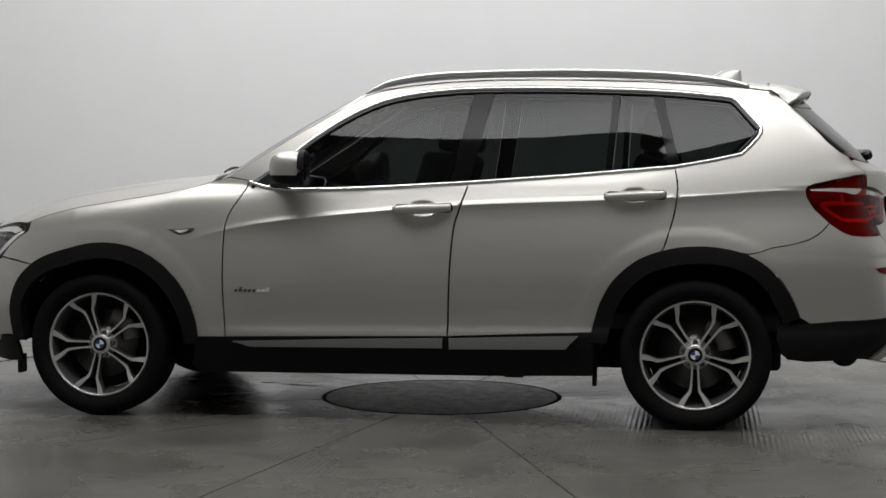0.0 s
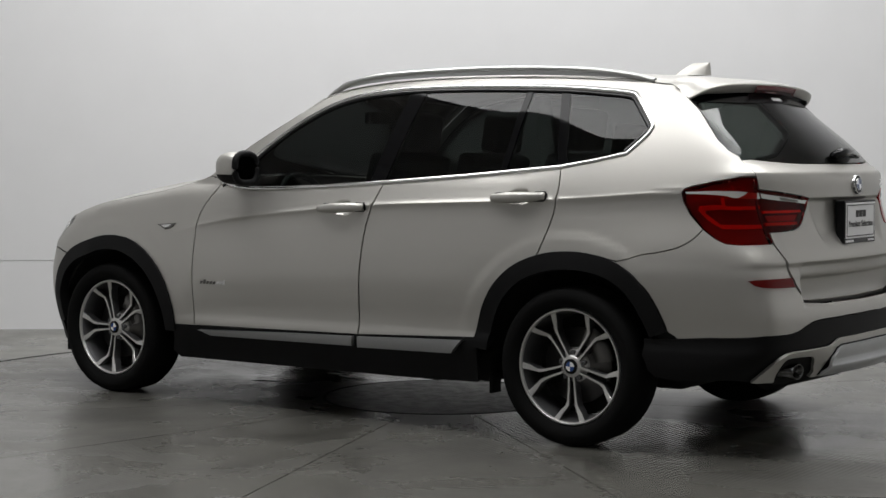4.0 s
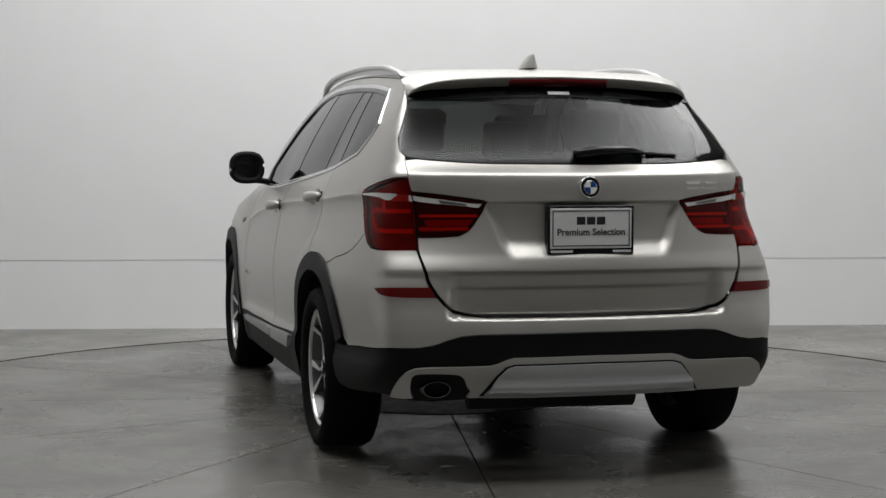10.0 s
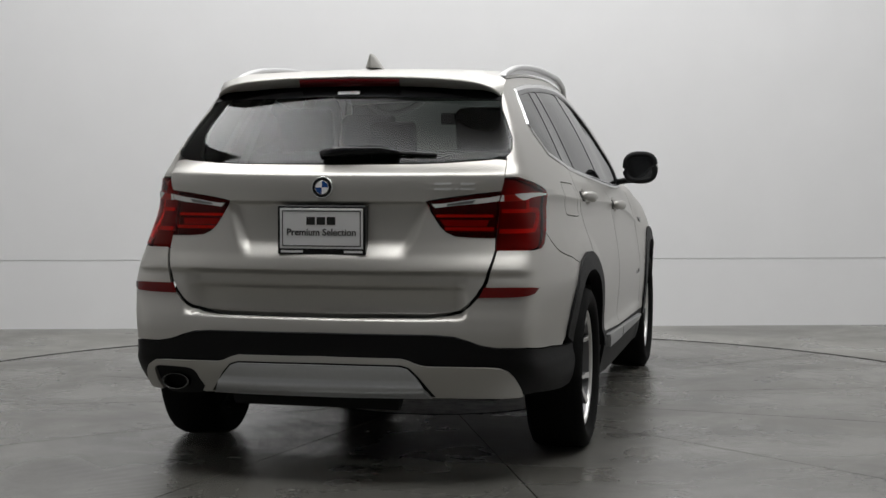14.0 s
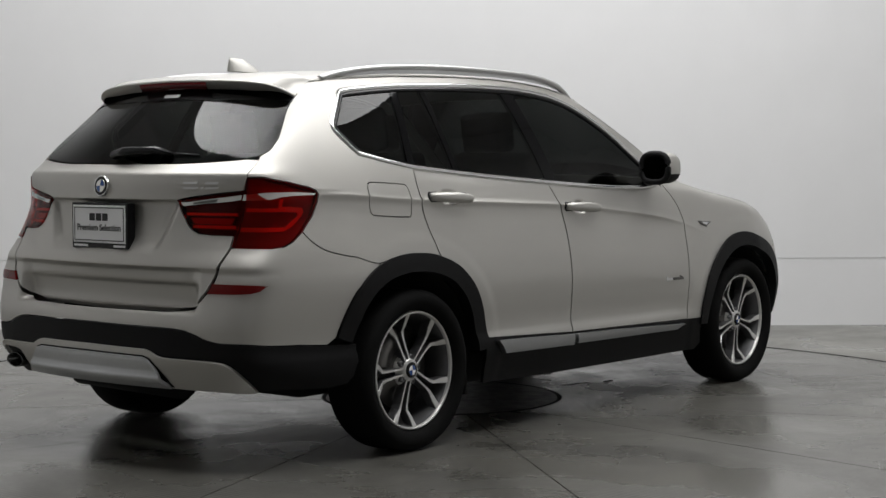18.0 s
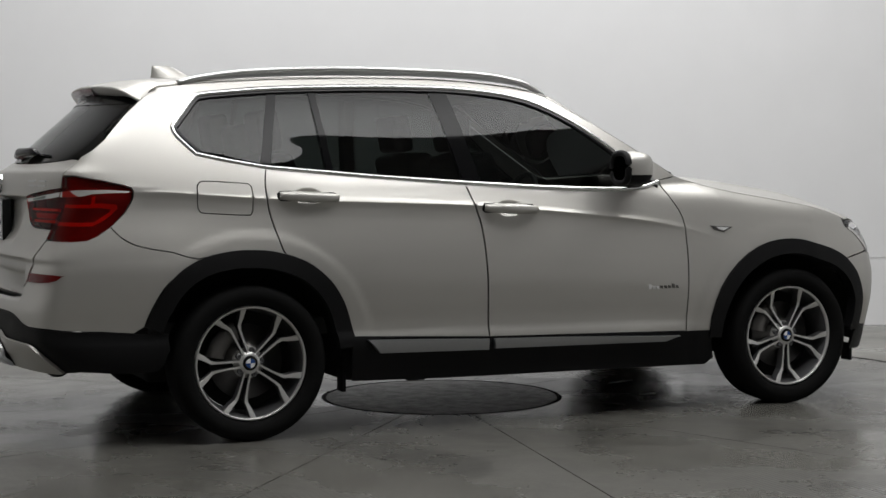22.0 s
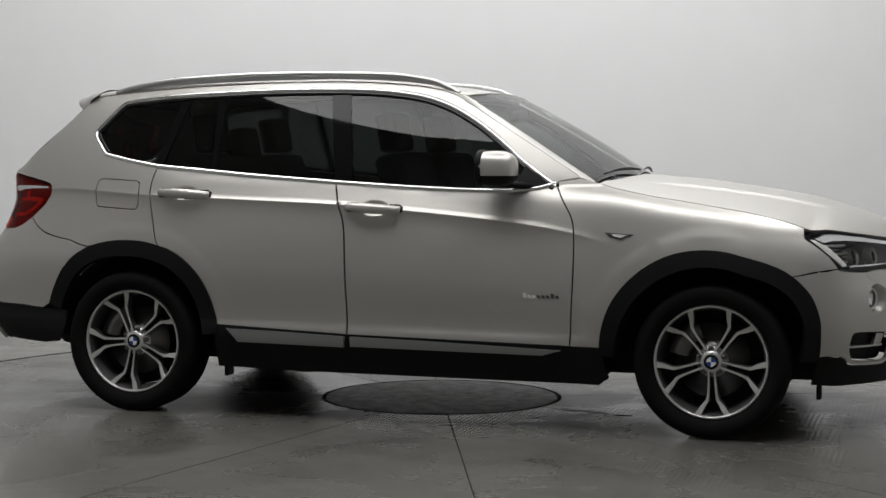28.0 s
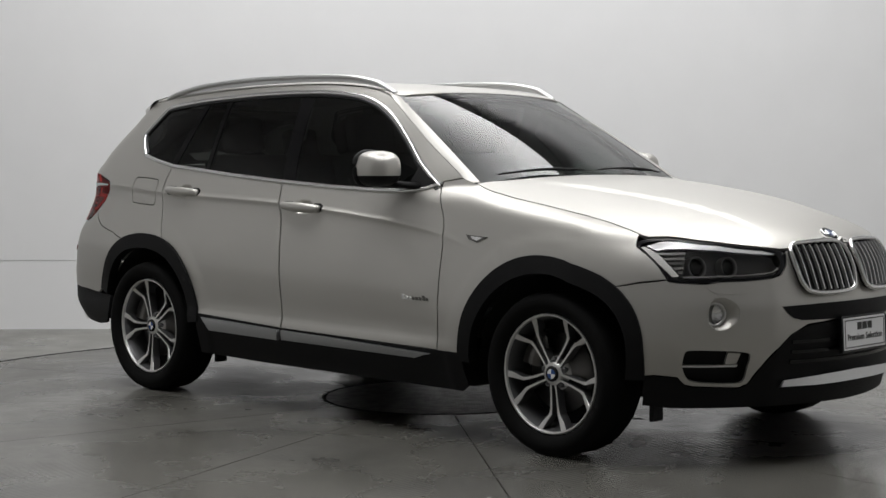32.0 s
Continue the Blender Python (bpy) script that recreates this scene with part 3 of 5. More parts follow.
me = bpy.data.meshes.new("ceiling")
bm.to_mesh(me)
bm.free()
me.materials.append(CEIL)
tagged(new("ceiling", me), "white studio ceiling above the turntable", kind="structure")

canopy = tagged(new("ceiling_light"), "round studio light canopy with a glowing rim above the turntable", "studio light")
# unseen cover added above the diffuser to keep its glow off the ceiling
part("housing", canopy_ring(LIGHT_HOLE - 0.02, LIGHT_R + 0.02, LIGHT_Z + 0.02, LIGHT_Z + 0.10), DARK, canopy, "black cover added to block upward light", smooth=False)
part("diffuser", canopy_ring(LIGHT_HOLE, LIGHT_R, LIGHT_Z, LIGHT_Z), canopy_light(6.65), canopy, "glowing white diffuser", smooth=False)
for x in (-2.0, 2.0):
    for y in (-2.0, 1.7):
        part("hanger", tube(bmesh.new(), [(x, y, LIGHT_Z + 0.09), (x, y, 5.99)], 0.008, 8), STEEL, canopy)

canopy.location = (0.35, 0, 0)

# the turntable: twelve slabs round a steel centre plate
turntable = tagged(new("turntable"), "round concrete car turntable with a steel centre plate", "turntable")
for k in range(12):
    a0, a1 = radians(20 + 30 * k), radians(50 + 30 * k)
    bm = bmesh.new()
    rows = []
    for r in (PLATE_R + 0.021, 1.2, 1.8, 2.4, TABLE_R - 0.024):
        trim = 0.0032 / r
        rows.append([(r * math.cos(a), r * math.sin(a), 0.0) for a in (a0 + trim + (a1 - a0 - 2 * trim) * j / 16 for j in range(17))])
    vs = loft(bm, rows)
    rim = vs[0] + [row[-1] for row in vs[1:]] + vs[-1][::-1][1:] + [row[0] for row in vs[::-1][1:-1]]
    low = [bm.verts.new((v.co.x, v.co.y, -0.02)) for v in rim]
    for j in range(len(rim)):
        i = (j + 1) % len(rim)
        bm.faces.new((rim[j], rim[i], low[i], low[j]))
    bmesh.ops.recalc_face_normals(bm, faces=bm.faces)
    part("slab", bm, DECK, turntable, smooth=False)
bm = bmesh.new()
seg = 72
rows = [[(r * math.cos(2 * math.pi * j / seg), r * math.sin(2 * math.pi * j / seg), z) for j in range(seg + 1)] for r, z in ((0.0005, 0.001), (0.3, 0.001), (0.586, 0.001), (0.597, 0.0), (0.599, -0.02))]
loft(bm, rows)
part("centre_plate", bm, TREAD, turntable, "round steel tread plate", smooth=False)
bm = bmesh.new()
rows = [[(r * math.cos(2 * math.pi * j / seg), r * math.sin(2 * math.pi * j / seg), z) for j in range(seg + 1)] for r, z in ((0.600, -0.02), (0.601, 0.001), (0.617, 0.001), (0.618, -0.02))]
loft(bm, rows)
part("plate_rim", bm, BAND, turntable)
bm = bmesh.new()
rows = [[(r * math.cos(2 * math.pi * j / 128), r * math.sin(2 * math.pi * j / 128), z) for j in range(129)] for r, z in ((0.62, -0.004), (TABLE_R - 0.01, -0.004))]
loft(bm, rows)
part("joint_filler", bm, FILLER, turntable, smooth=False)
bm = bmesh.new()
rows = [[(r * math.cos(2 * math.pi * j / 128), r * math.sin(2 * math.pi * j / 128), z) for j in range(129)] for r, z in ((TABLE_R - 0.022, -0.01), (TABLE_R - 0.022, 0.002), (TABLE_R + 0.002, 0.002), (TABLE_R + 0.002, -0.02))]
loft(bm, rows)
part("edge_band", bm, BAND, turntable, "dark steel edge band")
# worn white paint left on the deck
for x, y, w, h, a in ((1.12, 0.10, 0.26, 0.05, 20), (0.80, -0.28, 0.36, 0.03, -14), (1.02, -0.36, 0.12, 0.05, 5)):
    bm = bmesh.new()
    ring = []
    for k in range(22):
        q = 2 * math.pi * k / 22
        j = 0.75 + 0.35 * noise.noise(Vector((k * 1.7, x * 9, y * 5)))
        ring.append(bm.verts.new((w / 2 * math.cos(q) * j, h / 2 * math.sin(q) * j, 0.0012)))
    bm.faces.new(ring)
    bm.transform(pose(x, y, 0, 0, 0, a))
    part("paint_mark", bm, MARK, turntable, smooth=False)

# ---------------------------------------------------------------- the car
car = tagged(new("car"), "silver beige compact SUV with black cladding parked on the turntable", "car")


def arc(cx, cz, r, a0, a1, n=14):
    return [(cx + r * math.cos(radians(a0 + (a1 - a0) * k / n)), cz + r * math.sin(radians(a0 + (a1 - a0) * k / n))) for k in range(n + 1)]


ARCH_F, ARCH_R, ARCH_Z, ARCH = 1.39, -1.40, 0.335, 0.475


def flank_s(x, z):
    """The surface coordinate at which the flank reaches back to x."""
    a, b = -2.6, S_REAR
    for _ in range(30):
        m = (a + b) / 2
        if float(skin(np.array(m), np.array(z))[0]) < x:
            a = m
        else:
            b = m
    return b


def rear_arch(r, a0, a1, n=14):
    """The rear arch, a little fuller over the wheel."""
    out = []
    for k in range(n + 1):
        a = a0 + (a1 - a0) * k / n
        q = r + float(np.interp(a, (8, 19, 30, 42, 58, 72, 90, 104, 118, 128, 138, 149, 157, 163, 168), (-0.006, -0.006, 0.004, 0.013, 0.0165, 0.010, 0.008, 0.016, 0.030, 0.034, 0.030, 0.021, 0.018, 0.016, 0.015)))
        x, z = ARCH_R + q * math.cos(radians(a)), ARCH_Z + q * math.sin(radians(a))
        out.append((flank_s(x, z) if x < S_REAR else x, z))
    return out


def front_arch(r, a0, a1, n=14):
    """The front arch, drawn in a little towards the bumper."""
    out = []
    for k in range(n + 1):
        a = a0 + (a1 - a0) * k / n
        q = r + float(np.interp(a, (3, 20, 40, 60, 90, 110, 150, 175), (0.046, 0.034, 0.015, 0.003, 0.005, 0.010, 0.010, 0.0)))
        out.append((ARCH_F + q * math.cos(radians(a)), ARCH_Z + q * math.sin(radians(a))))
    return out


DLO_TOP = [(0.693, 1.097), (0.542, 1.204), (0.432, 1.295), (0.286, 1.399), (0.129, 1.480), (-0.032, 1.526), (-0.250, 1.551), (-0.467, 1.558),
           (-0.789, 1.556), (-1.210, 1.540), (-1.444, 1.520), (-1.545, 1.508), (-1.585, 1.492), (-1.640, 1.430), (-1.690, 1.371), (-1.702, 1.345), (-1.689, 1.312), (-1.650, 1.268), (-1.611, 1.229)]
DLO_LOW = [(-1.611, 1.229), (-1.472, 1.199), (-1.307, 1.171), (-0.806, 1.128), (-0.361, 1.097), (0.0, 1.076), (0.256, 1.065), (0.474, 1.062), (0.612, 1.074), (0.693, 1.097)]
DLO_TOP = rounded(DLO_TOP, 3, False)
DOOR_FRONT = rounded([(0.693, 1.097), (0.730, 1.031), (0.777, 0.951), (0.793, 0.872), (0.796, 0.713), (0.790, 0.527), (0.783, 0.377)], 3, False)
DOOR_GAP = rounded([(-0.361, 1.097), (-0.331, 0.997), (-0.303, 0.906), (-0.289, 0.751), (-0.281, 0.569), (-0.276, 0.396)], 3, False)
DOOR_REAR = rounded([(-1.253, 0.787), (-1.286, 0.888), (-1.312, 0.989), (-1.321, 1.091), (-1.307, 1.171)], 3, False)
BUMP_CUT = [(-1.586, 0.772), (-1.639, 0.787), (-1.691, 0.798), (-1.765, 0.824), (-1.825, 0.850), (-1.885, 0.886), (-1.945, 0.926)]
HOOD_CUT = [(0.80, 1.128), (0.885, 1.106), (0.94, 1.088), (1.0, 1.074), (1.136, 1.047), (1.312, 1.020), (1.536, 0.983), (1.727, 0.949), (1.84, 0.928), (1.90, 0.914)]

HANDLES = ((-0.155, 0.985), (-1.13, 1.047))


def ellipse(cx, cz, a, b, n=24):
    return [(cx + a * math.cos(2 * math.pi * k / n), cz + b * math.sin(2 * math.pi * k / n)) for k in range(n)]


def dished(cx, cz, a, b, depth):
    def surf(s, z):
        r = np.clip(((s - cx) / a) ** 2 + ((z - cz) / b) ** 2, 0, 1)
        return skin(s, z) - skin_normal(s, z) * (depth * (1 - r) ** 1.0)[..., None]
    return surf


front_door = both("front_door", DOOR_FRONT + DOOR_GAP[::-1] + DLO_LOW[5:-1], PAINT, car, holes=[ellipse(*HANDLES[0], 0.072, 0.036)], gap=0.0042)
rear_door = both("rear_door", DOOR_GAP + rear_arch(ARCH, 11, 72) + DOOR_REAR[1:] + DLO_LOW[3:4], PAINT, car, holes=[ellipse(*HANDLES[1], 0.072, 0.036)], gap=0.0042)
for doors, (hx, hz) in zip((front_door, rear_door), HANDLES):
    for door, side in zip(doors, (1, -1)):
        sheet("handle_cup", ellipse(hx, hz, 0.072, 0.036), PAINT, door, side=side, surf=dished(hx, hz, 0.072, 0.036, 0.028), gap=-0.005, grid=0.012, step=0.012, depth=0.002)
        # black pads stand in for the shaded gap round the handle's ends
        for x0, x1 in ((hx + 0.076, hx + 0.142), (hx - 0.142, hx - 0.076)):
            zb, zt = hz - 0.022 - 0.03 * (x0 - hx), hz + 0.021 - 0.03 * (x0 - hx)
            sheet("handle_gap_shade", [(x0, zb), (x1 - 0.022, zb), (x1, zb + 0.010), (x1, zt - 0.012), (x1 - 0.022, zt), (x0, zt)] if x0 > hx else [(x0 + 0.012, zb), (x1, zb), (x1, zt), (x0 + 0.012, zt), (x0, zt - 0.012), (x0, zb + 0.012)], BLACK, door, side=side, lift=0.002, gap=0, grid=0.012, step=0.01, depth=0.004)
        bm = bmesh.new()
        path, radii = [], []
        for k in range(15):
            u = k / 14
            x = hx + 0.133 - 0.266 * u
            z = hz - 0.006 + 0.012 * u
            q = skin(np.array(x), np.array(z))
            path.append((x, side * (q[1] + 0.030 * math.sin(math.pi * (0.06 + 0.88 * u)) ** 0.7), z))
            radii.append(0.010 + 0.0105 * math.sin(math.pi * (0.12 + 0.76 * u)) ** 0.8)
        tube(bm, path, radii, 12, squash=1.15)
        part("door_handle", bm, PAINT, door)
        if side < 0 and hx > -0.5:
            bm = bmesh.new()
            lathe(bm, [(0.013, -0.01), (0.013, 0.002), (0.010, 0.004), (0, 0.004)], 20)
            bm.transform(Matrix.Translation((hx - 0.104, -float(skin(np.array(hx - 0.104), np.array(hz))[1]) - 0.022, hz + 0.004)) @ Matrix.Rotation(math.pi, 4, "Z"))
            part("lock", bm, RIMDARK, door)
both("front_fender", DOOR_FRONT[::-1][:-1] + [(0.70, 1.112)] + HOOD_CUT + [(1.878, 0.889), (1.862, 0.867), (1.930, 0.826), (1.981, 0.790), (2.042, 0.741), (1.829, 0.728)]
     + front_arch(ARCH, 50.5, 175), PAINT, car)
ROOF_EDGE = [(-1.72, 1.530), (-1.6, 1.545), (-1.44, 1.557), (-1.2, 1.573), (-0.8, 1.586), (-0.47, 1.588), (-0.25, 1.581), (-0.03, 1.562), (0.10, 1.537)]
PILLAR_EDGE = [(0.166, 1.515), (0.30, 1.437), (0.45, 1.348), (0.62, 1.245), (0.76, 1.158), (0.80, 1.130)]
FUEL = rounded([(-1.623, 1.060), (-1.620, 1.096), (-1.608, 1.112), (-1.580, 1.117), (-1.420, 1.108), (-1.393, 1.102), (-1.382, 1.080), (-1.383, 1.000), (-1.391, 0.977), (-1.414, 0.970), (-1.588, 0.980), (-1.612, 0.986), (-1.622, 1.005)], 3)
for side in (1, -1):
    sheet("body_side", DOOR_REAR[::-1][:-1] + rear_arch(ARCH, 72, 113)[0:] + BUMP_CUT[1:] + [(-1.881, 0.987), (-1.853, 1.04), (-1.848, 1.073), (-1.857, 1.090), (-1.892, 1.102), (-2.025, 1.121), (-2.347, 1.141),
     (-2.583, 1.141), (-2.567, 1.175), (-2.550, 1.208), (-2.550, 1.224), (-2.40, 1.249), (-2.33, 1.294), (-2.45, 1.356), (-2.62, 1.412), (-2.715, 1.464), (-2.5, 1.486), (-2.2, 1.506), (-1.9, 1.521)] + ROOF_EDGE + PILLAR_EDGE + [(0.70, 1.112)] + DLO_TOP
     + DLO_LOW[1:2], PAINT, car, side=side, holes=[FUEL] if side < 0 else [])
sheet("fuel_flap", FUEL, PAINT, car, side=-1)

# rear
TAIL = -3.35
BUMP_TOP = [(-1.945, 0.926), (-2.02, 0.888), (-2.098, 0.871), (-2.273, 0.866), (-2.537, 0.867), (-2.684, 0.868), (-2.692, 0.864), (-2.705, 0.822), (-2.718, 0.779), (-2.731, 0.735), (-2.748, 0.698),
            (-2.776, 0.664), (-2.815, 0.634), (-2.86, 0.622), (-2.941, 0.616), (TAIL, 0.614)]
BUMP_LOW = [(TAIL, 0.555), (-2.905, 0.552), (-2.835, 0.546), (-2.775, 0.528), (-2.735, 0.511), (-2.69, 0.503), (-2.344, 0.501), (-1.876, 0.486), (-1.80, 0.476)]
full_sheet("rear_bumper", BUMP_LOW + rear_arch(ARCH, 160, 113)[:-1] + BUMP_CUT[:-1] + BUMP_TOP, PAINT, car, TAIL, grid=0.02)
full_sheet("lower_bumper", [(TAIL, 0.335), (-2.93, 0.318), (-2.6, 0.298), (-2.268, 0.312), (-1.90, 0.302), (-1.80, 0.312), (-1.768, 0.340), (-1.752, 0.40), (-1.752, 0.472)] + BUMP_LOW[::-1], BLACK, car, TAIL)
GATE_SIDE = [(-2.941, 0.622), (-2.861, 0.629), (-2.82, 0.641), (-2.783, 0.670), (-2.755, 0.702), (-2.738, 0.737), (-2.725, 0.781), (-2.711, 0.826), (-2.698, 0.868), (-2.694, 0.912), (-2.650, 1.082), (-2.588, 1.141), (-2.572, 1.175), (-2.555, 1.208)]
GLASS_LOW = [(-2.70, 1.213), (-2.787, 1.206), (-2.899, 1.198), (-3.008, 1.194), (TAIL, 1.192)]
LAMP_OUT = [(-2.583, 1.139), (-2.347, 1.139), (-2.025, 1.119), (-1.892, 1.099), (-1.858, 1.088), (-1.850, 1.073), (-1.855, 1.04), (-1.883, 0.987), (-1.947, 0.927), (-2.02, 0.890), (-2.098, 0.873), (-2.273, 0.868), (-2.537, 0.869), (-2.692, 0.870), (-2.689, 0.912), (-2.645, 1.082)]
LAMP_IN = [(-2.652, 1.088), (-2.769, 1.079), (-2.901, 1.061), (-2.96, 1.050), (-2.934, 1.005), (-2.902, 0.957), (-2.88, 0.936), (-2.847, 0.921), (-2.782, 0.916), (-2.697, 0.914)]
full_sheet("tailgate", [(TAIL, 0.620)] + GATE_SIDE[:9] + LAMP_IN[::-1] + GATE_SIDE[11:] + GLASS_LOW, PAINT, car, TAIL, grid=0.009, step=0.012)
full_sheet("rear_window", [(TAIL, 1.195)] + [(a, b + 0.003) for a, b in GLASS_LOW[::-1][1:]] + [(-2.555, 1.226), (-2.405, 1.250), (-2.335, 1.294), (-2.455, 1.356), (-2.625, 1.412), (-2.72, 1.464), (-2.80, 1.50), (TAIL, 1.51)],
           BACKGLASS, car, TAIL, lift=-0.002, grid=0.02)


def scoop(z):
    """How far the rear skid plate stands out, by height: a hollow under its upper edge and a folded lower lip."""
    return np.interp(z, [0.318, 0.345, 0.356, 0.364, 0.385, 0.42, 0.436, 0.445], [0.026, 0.046, 0.047, 0.038, 0.028, 0.022, 0.018, 0.020])


def flare(z):
    return 0.016 + 0.016 * np.clip((0.47 - z) / 0.17, 0, 1)


SKID = [(-2.385, 0.304), (-2.44, 0.336), (-2.54, 0.385), (-2.60, 0.410), (-2.66, 0.426), (-2.72, 0.432), (-2.94, 0.437), (-2.967, 0.444), (-3.0, 0.459), (-3.03, 0.467), (TAIL, 0.470)]
PIPE_HOLE = rounded([(-2.62, 0.306), (-2.632, 0.370), (-2.65, 0.394), (-2.69, 0.404), (-2.80, 0.403), (-2.838, 0.392), (-2.855, 0.36), (-2.86, 0.312)], 2)
full_sheet("bumper_trim", [(TAIL, 0.318), (-2.93, 0.310), (-2.875, 0.307)] + PIPE_HOLE[::-1][1:-1] + [(-2.60, 0.302), (-2.44, 0.300)] + SKID, PAINT, car, TAIL, ramp=flare, grid=0.02, step=0.015, other=[(TAIL, 0.318), (-2.93, 0.310), (-2.60, 0.302), (-2.44, 0.300)] + SKID)
full_sheet("skid_border", [(TAIL, 0.322), (-2.905, 0.316), (-2.962, 0.397), (-2.996, 0.433), (-3.03, 0.443), (TAIL, 0.446)], BLACK, car, TAIL, lift=0.002, ramp=flare)
full_sheet("skid_plate", [(TAIL, 0.318), (-2.918, 0.316), (-2.970, 0.394), (-3.002, 0.427), (-3.034, 0.437), (TAIL, 0.440)], SKIDPLATE, car, TAIL, lift=0.012, ramp=scoop, grid=0.01, step=0.012)
FINE = dict(grid=0.012, step=0.012, gap=0)
for side in (1, -1):
    lamp = sheet("tail_lamp", LAMP_OUT, REDSHELL, car, side=side, grid=0.012, step=0.012, lift=0.003, label="red tail lamp with a clear strip")
    sheet("housing", shrink(LAMP_OUT, 0.004), REDHOUSE, lamp, side=side, lift=-0.022, **FINE)
    sheet("lamp_strip", [(-1.865, 1.076), (-1.98, 1.081), (-2.099, 1.082), (-2.4, 1.081), (-2.648, 1.074), (-2.664, 1.050), (-2.50, 1.050), (-2.296, 1.055), (-2.17, 1.064), (-2.0, 1.068), (-1.87, 1.070)], WHITELENS, lamp, side=side, lift=0.0045, depth=0.003, **FINE)
    for z0, z1, s0, s1 in ((1.008, 1.022, -2.15, -2.64), (0.934, 0.950, -2.10, -2.67)):
        sheet("light_tube", [(s0, z0), (s0, z1), (s1, z1), (s1, z0)], REDGLOW, lamp, side=side, lift=-0.014, depth=0.012, **FINE)
    sheet("light_tube", rounded([(-1.93, 1.022), (-2.15, 1.026), (-2.15, 1.010), (-1.97, 1.004), (-2.01, 0.978), (-2.09, 0.952), (-2.11, 0.935), (-2.02, 0.952), (-1.95, 0.985)], 2), REDGLOW, lamp, side=side, lift=-0.014, depth=0.012, **FINE)
    sheet("light_tube", [(-2.12, 1.055), (-2.17, 1.052), (-2.19, 1.012), (-2.14, 1.012)], REDGLOW, lamp, side=side, lift=-0.014, depth=0.012, **FINE)
    sheet("red_lens", [(-2.22, 1.048), (-2.64, 1.042), (-2.65, 1.026), (-2.22, 1.026)], RED, lamp, side=side, lift=-0.022, depth=0.008, **FINE)
    sheet("red_lens", [(-2.10, 0.998), (-2.66, 0.998), (-2.68, 0.956), (-2.14, 0.956)], RED, lamp, side=side, lift=-0.026, depth=0.006, **FINE)
    inner = sheet("tailgate_lamp", LAMP_IN, REDSHELL, car, side=side, grid=0.012, step=0.012, lift=0.004, label="red inner tail lamp with a clear strip")
    sheet("housing", shrink(LAMP_IN, 0.004), REDDEEP, inner, side=side, lift=-0.030, **FINE)
    sheet("lamp_strip", [(-2.663, 1.073), (-2.78, 1.060), (-2.895, 1.043), (-2.938, 1.041), (-2.925, 1.026), (-2.835, 1.037), (-2.769, 1.042), (-2.672, 1.053)], WHITELENS, inner, side=side, lift=0.0055, depth=0.003, **FINE)
    sheet("strip_inset", [(-2.78, 1.056), (-2.88, 1.042), (-2.885, 1.034), (-2.79, 1.043)], STEEL, inner, side=side, lift=0.0065, depth=0.003, **FINE)
    for z0, z1, s1 in ((0.993, 1.003, -2.92), (0.944, 0.956, -2.885)):
        sheet("light_tube", [(-2.70, z0), (-2.70, z1), (s1, z1), (s1, z0)], REDGLOW, inner, side=side, lift=-0.014, depth=0.012, **FINE)
    sheet("red_lens", [(-2.72, 0.985), (-2.905, 0.985), (-2.885, 0.962), (-2.73, 0.962)], RED, inner, side=side, lift=-0.024, depth=0.006, **FINE)
both("rear_reflector", [(-2.181, 0.725), (-2.326, 0.730), (-2.602, 0.732), (-2.737, 0.732), (-2.752, 0.688), (-2.632, 0.689), (-2.427, 0.693), (-2.295, 0.701)], REDDARK, car, lift=0.004, grid=0.012, step=0.012)

# front
NOSE = 2.95
LAMP_LOW = [(2.042, 0.739), (2.056, 0.733), (2.132, 0.727), (2.317, 0.722), (2.346, 0.730), (2.438, 0.732), (2.479, 0.737), (2.535, 0.754), (2.572, 0.790)]
FOG, VENT = ellipse(2.348, 0.605, 0.060, 0.064), rounded([(2.165, 0.43), (2.178, 0.452), (2.20, 0.460), (2.258, 0.461), (2.371, 0.456), (2.425, 0.449), (2.438, 0.438), (2.430, 0.400), (2.418, 0.350), (2.408, 0.334), (2.385, 0.328), (2.29, 0.330), (2.20, 0.338), (2.170, 0.356), (2.155, 0.395)], 2)
FRONT_HOLES = [FOG, VENT]
full_sheet("front_bumper", [(NOSE, 0.567), (2.769, 0.565), (2.63, 0.554), (2.553, 0.516), (2.501, 0.462), (2.470, 0.395), (2.430, 0.325), (2.398, 0.309), (2.192, 0.317), (2.152, 0.324), (2.117, 0.354), (1.970, 0.362), (1.91, 0.358)]
           + front_arch(ARCH, 3, 50.5) + [(1.829, 0.725)] + LAMP_LOW + [(2.60, 0.845), (2.75, 0.862), (NOSE, 0.868)], PAINT, car, NOSE,
           holes=FRONT_HOLES + [[(2 * NOSE - a, b) for a, b in h] for h in FRONT_HOLES])
full_sheet("lower_bumper", [(NOSE, 0.22), (2.5, 0.225), (2.05, 0.225), (1.89, 0.235), (1.908, 0.356), (1.970, 0.360), (2.117, 0.352), (2.152, 0.322), (2.192, 0.315), (2.398, 0.307), (2.430, 0.323), (2.470, 0.393), (2.501, 0.460),
           (2.553, 0.514), (2.63, 0.552), (2.769, 0.563), (NOSE, 0.565)], BLACK, car, NOSE)
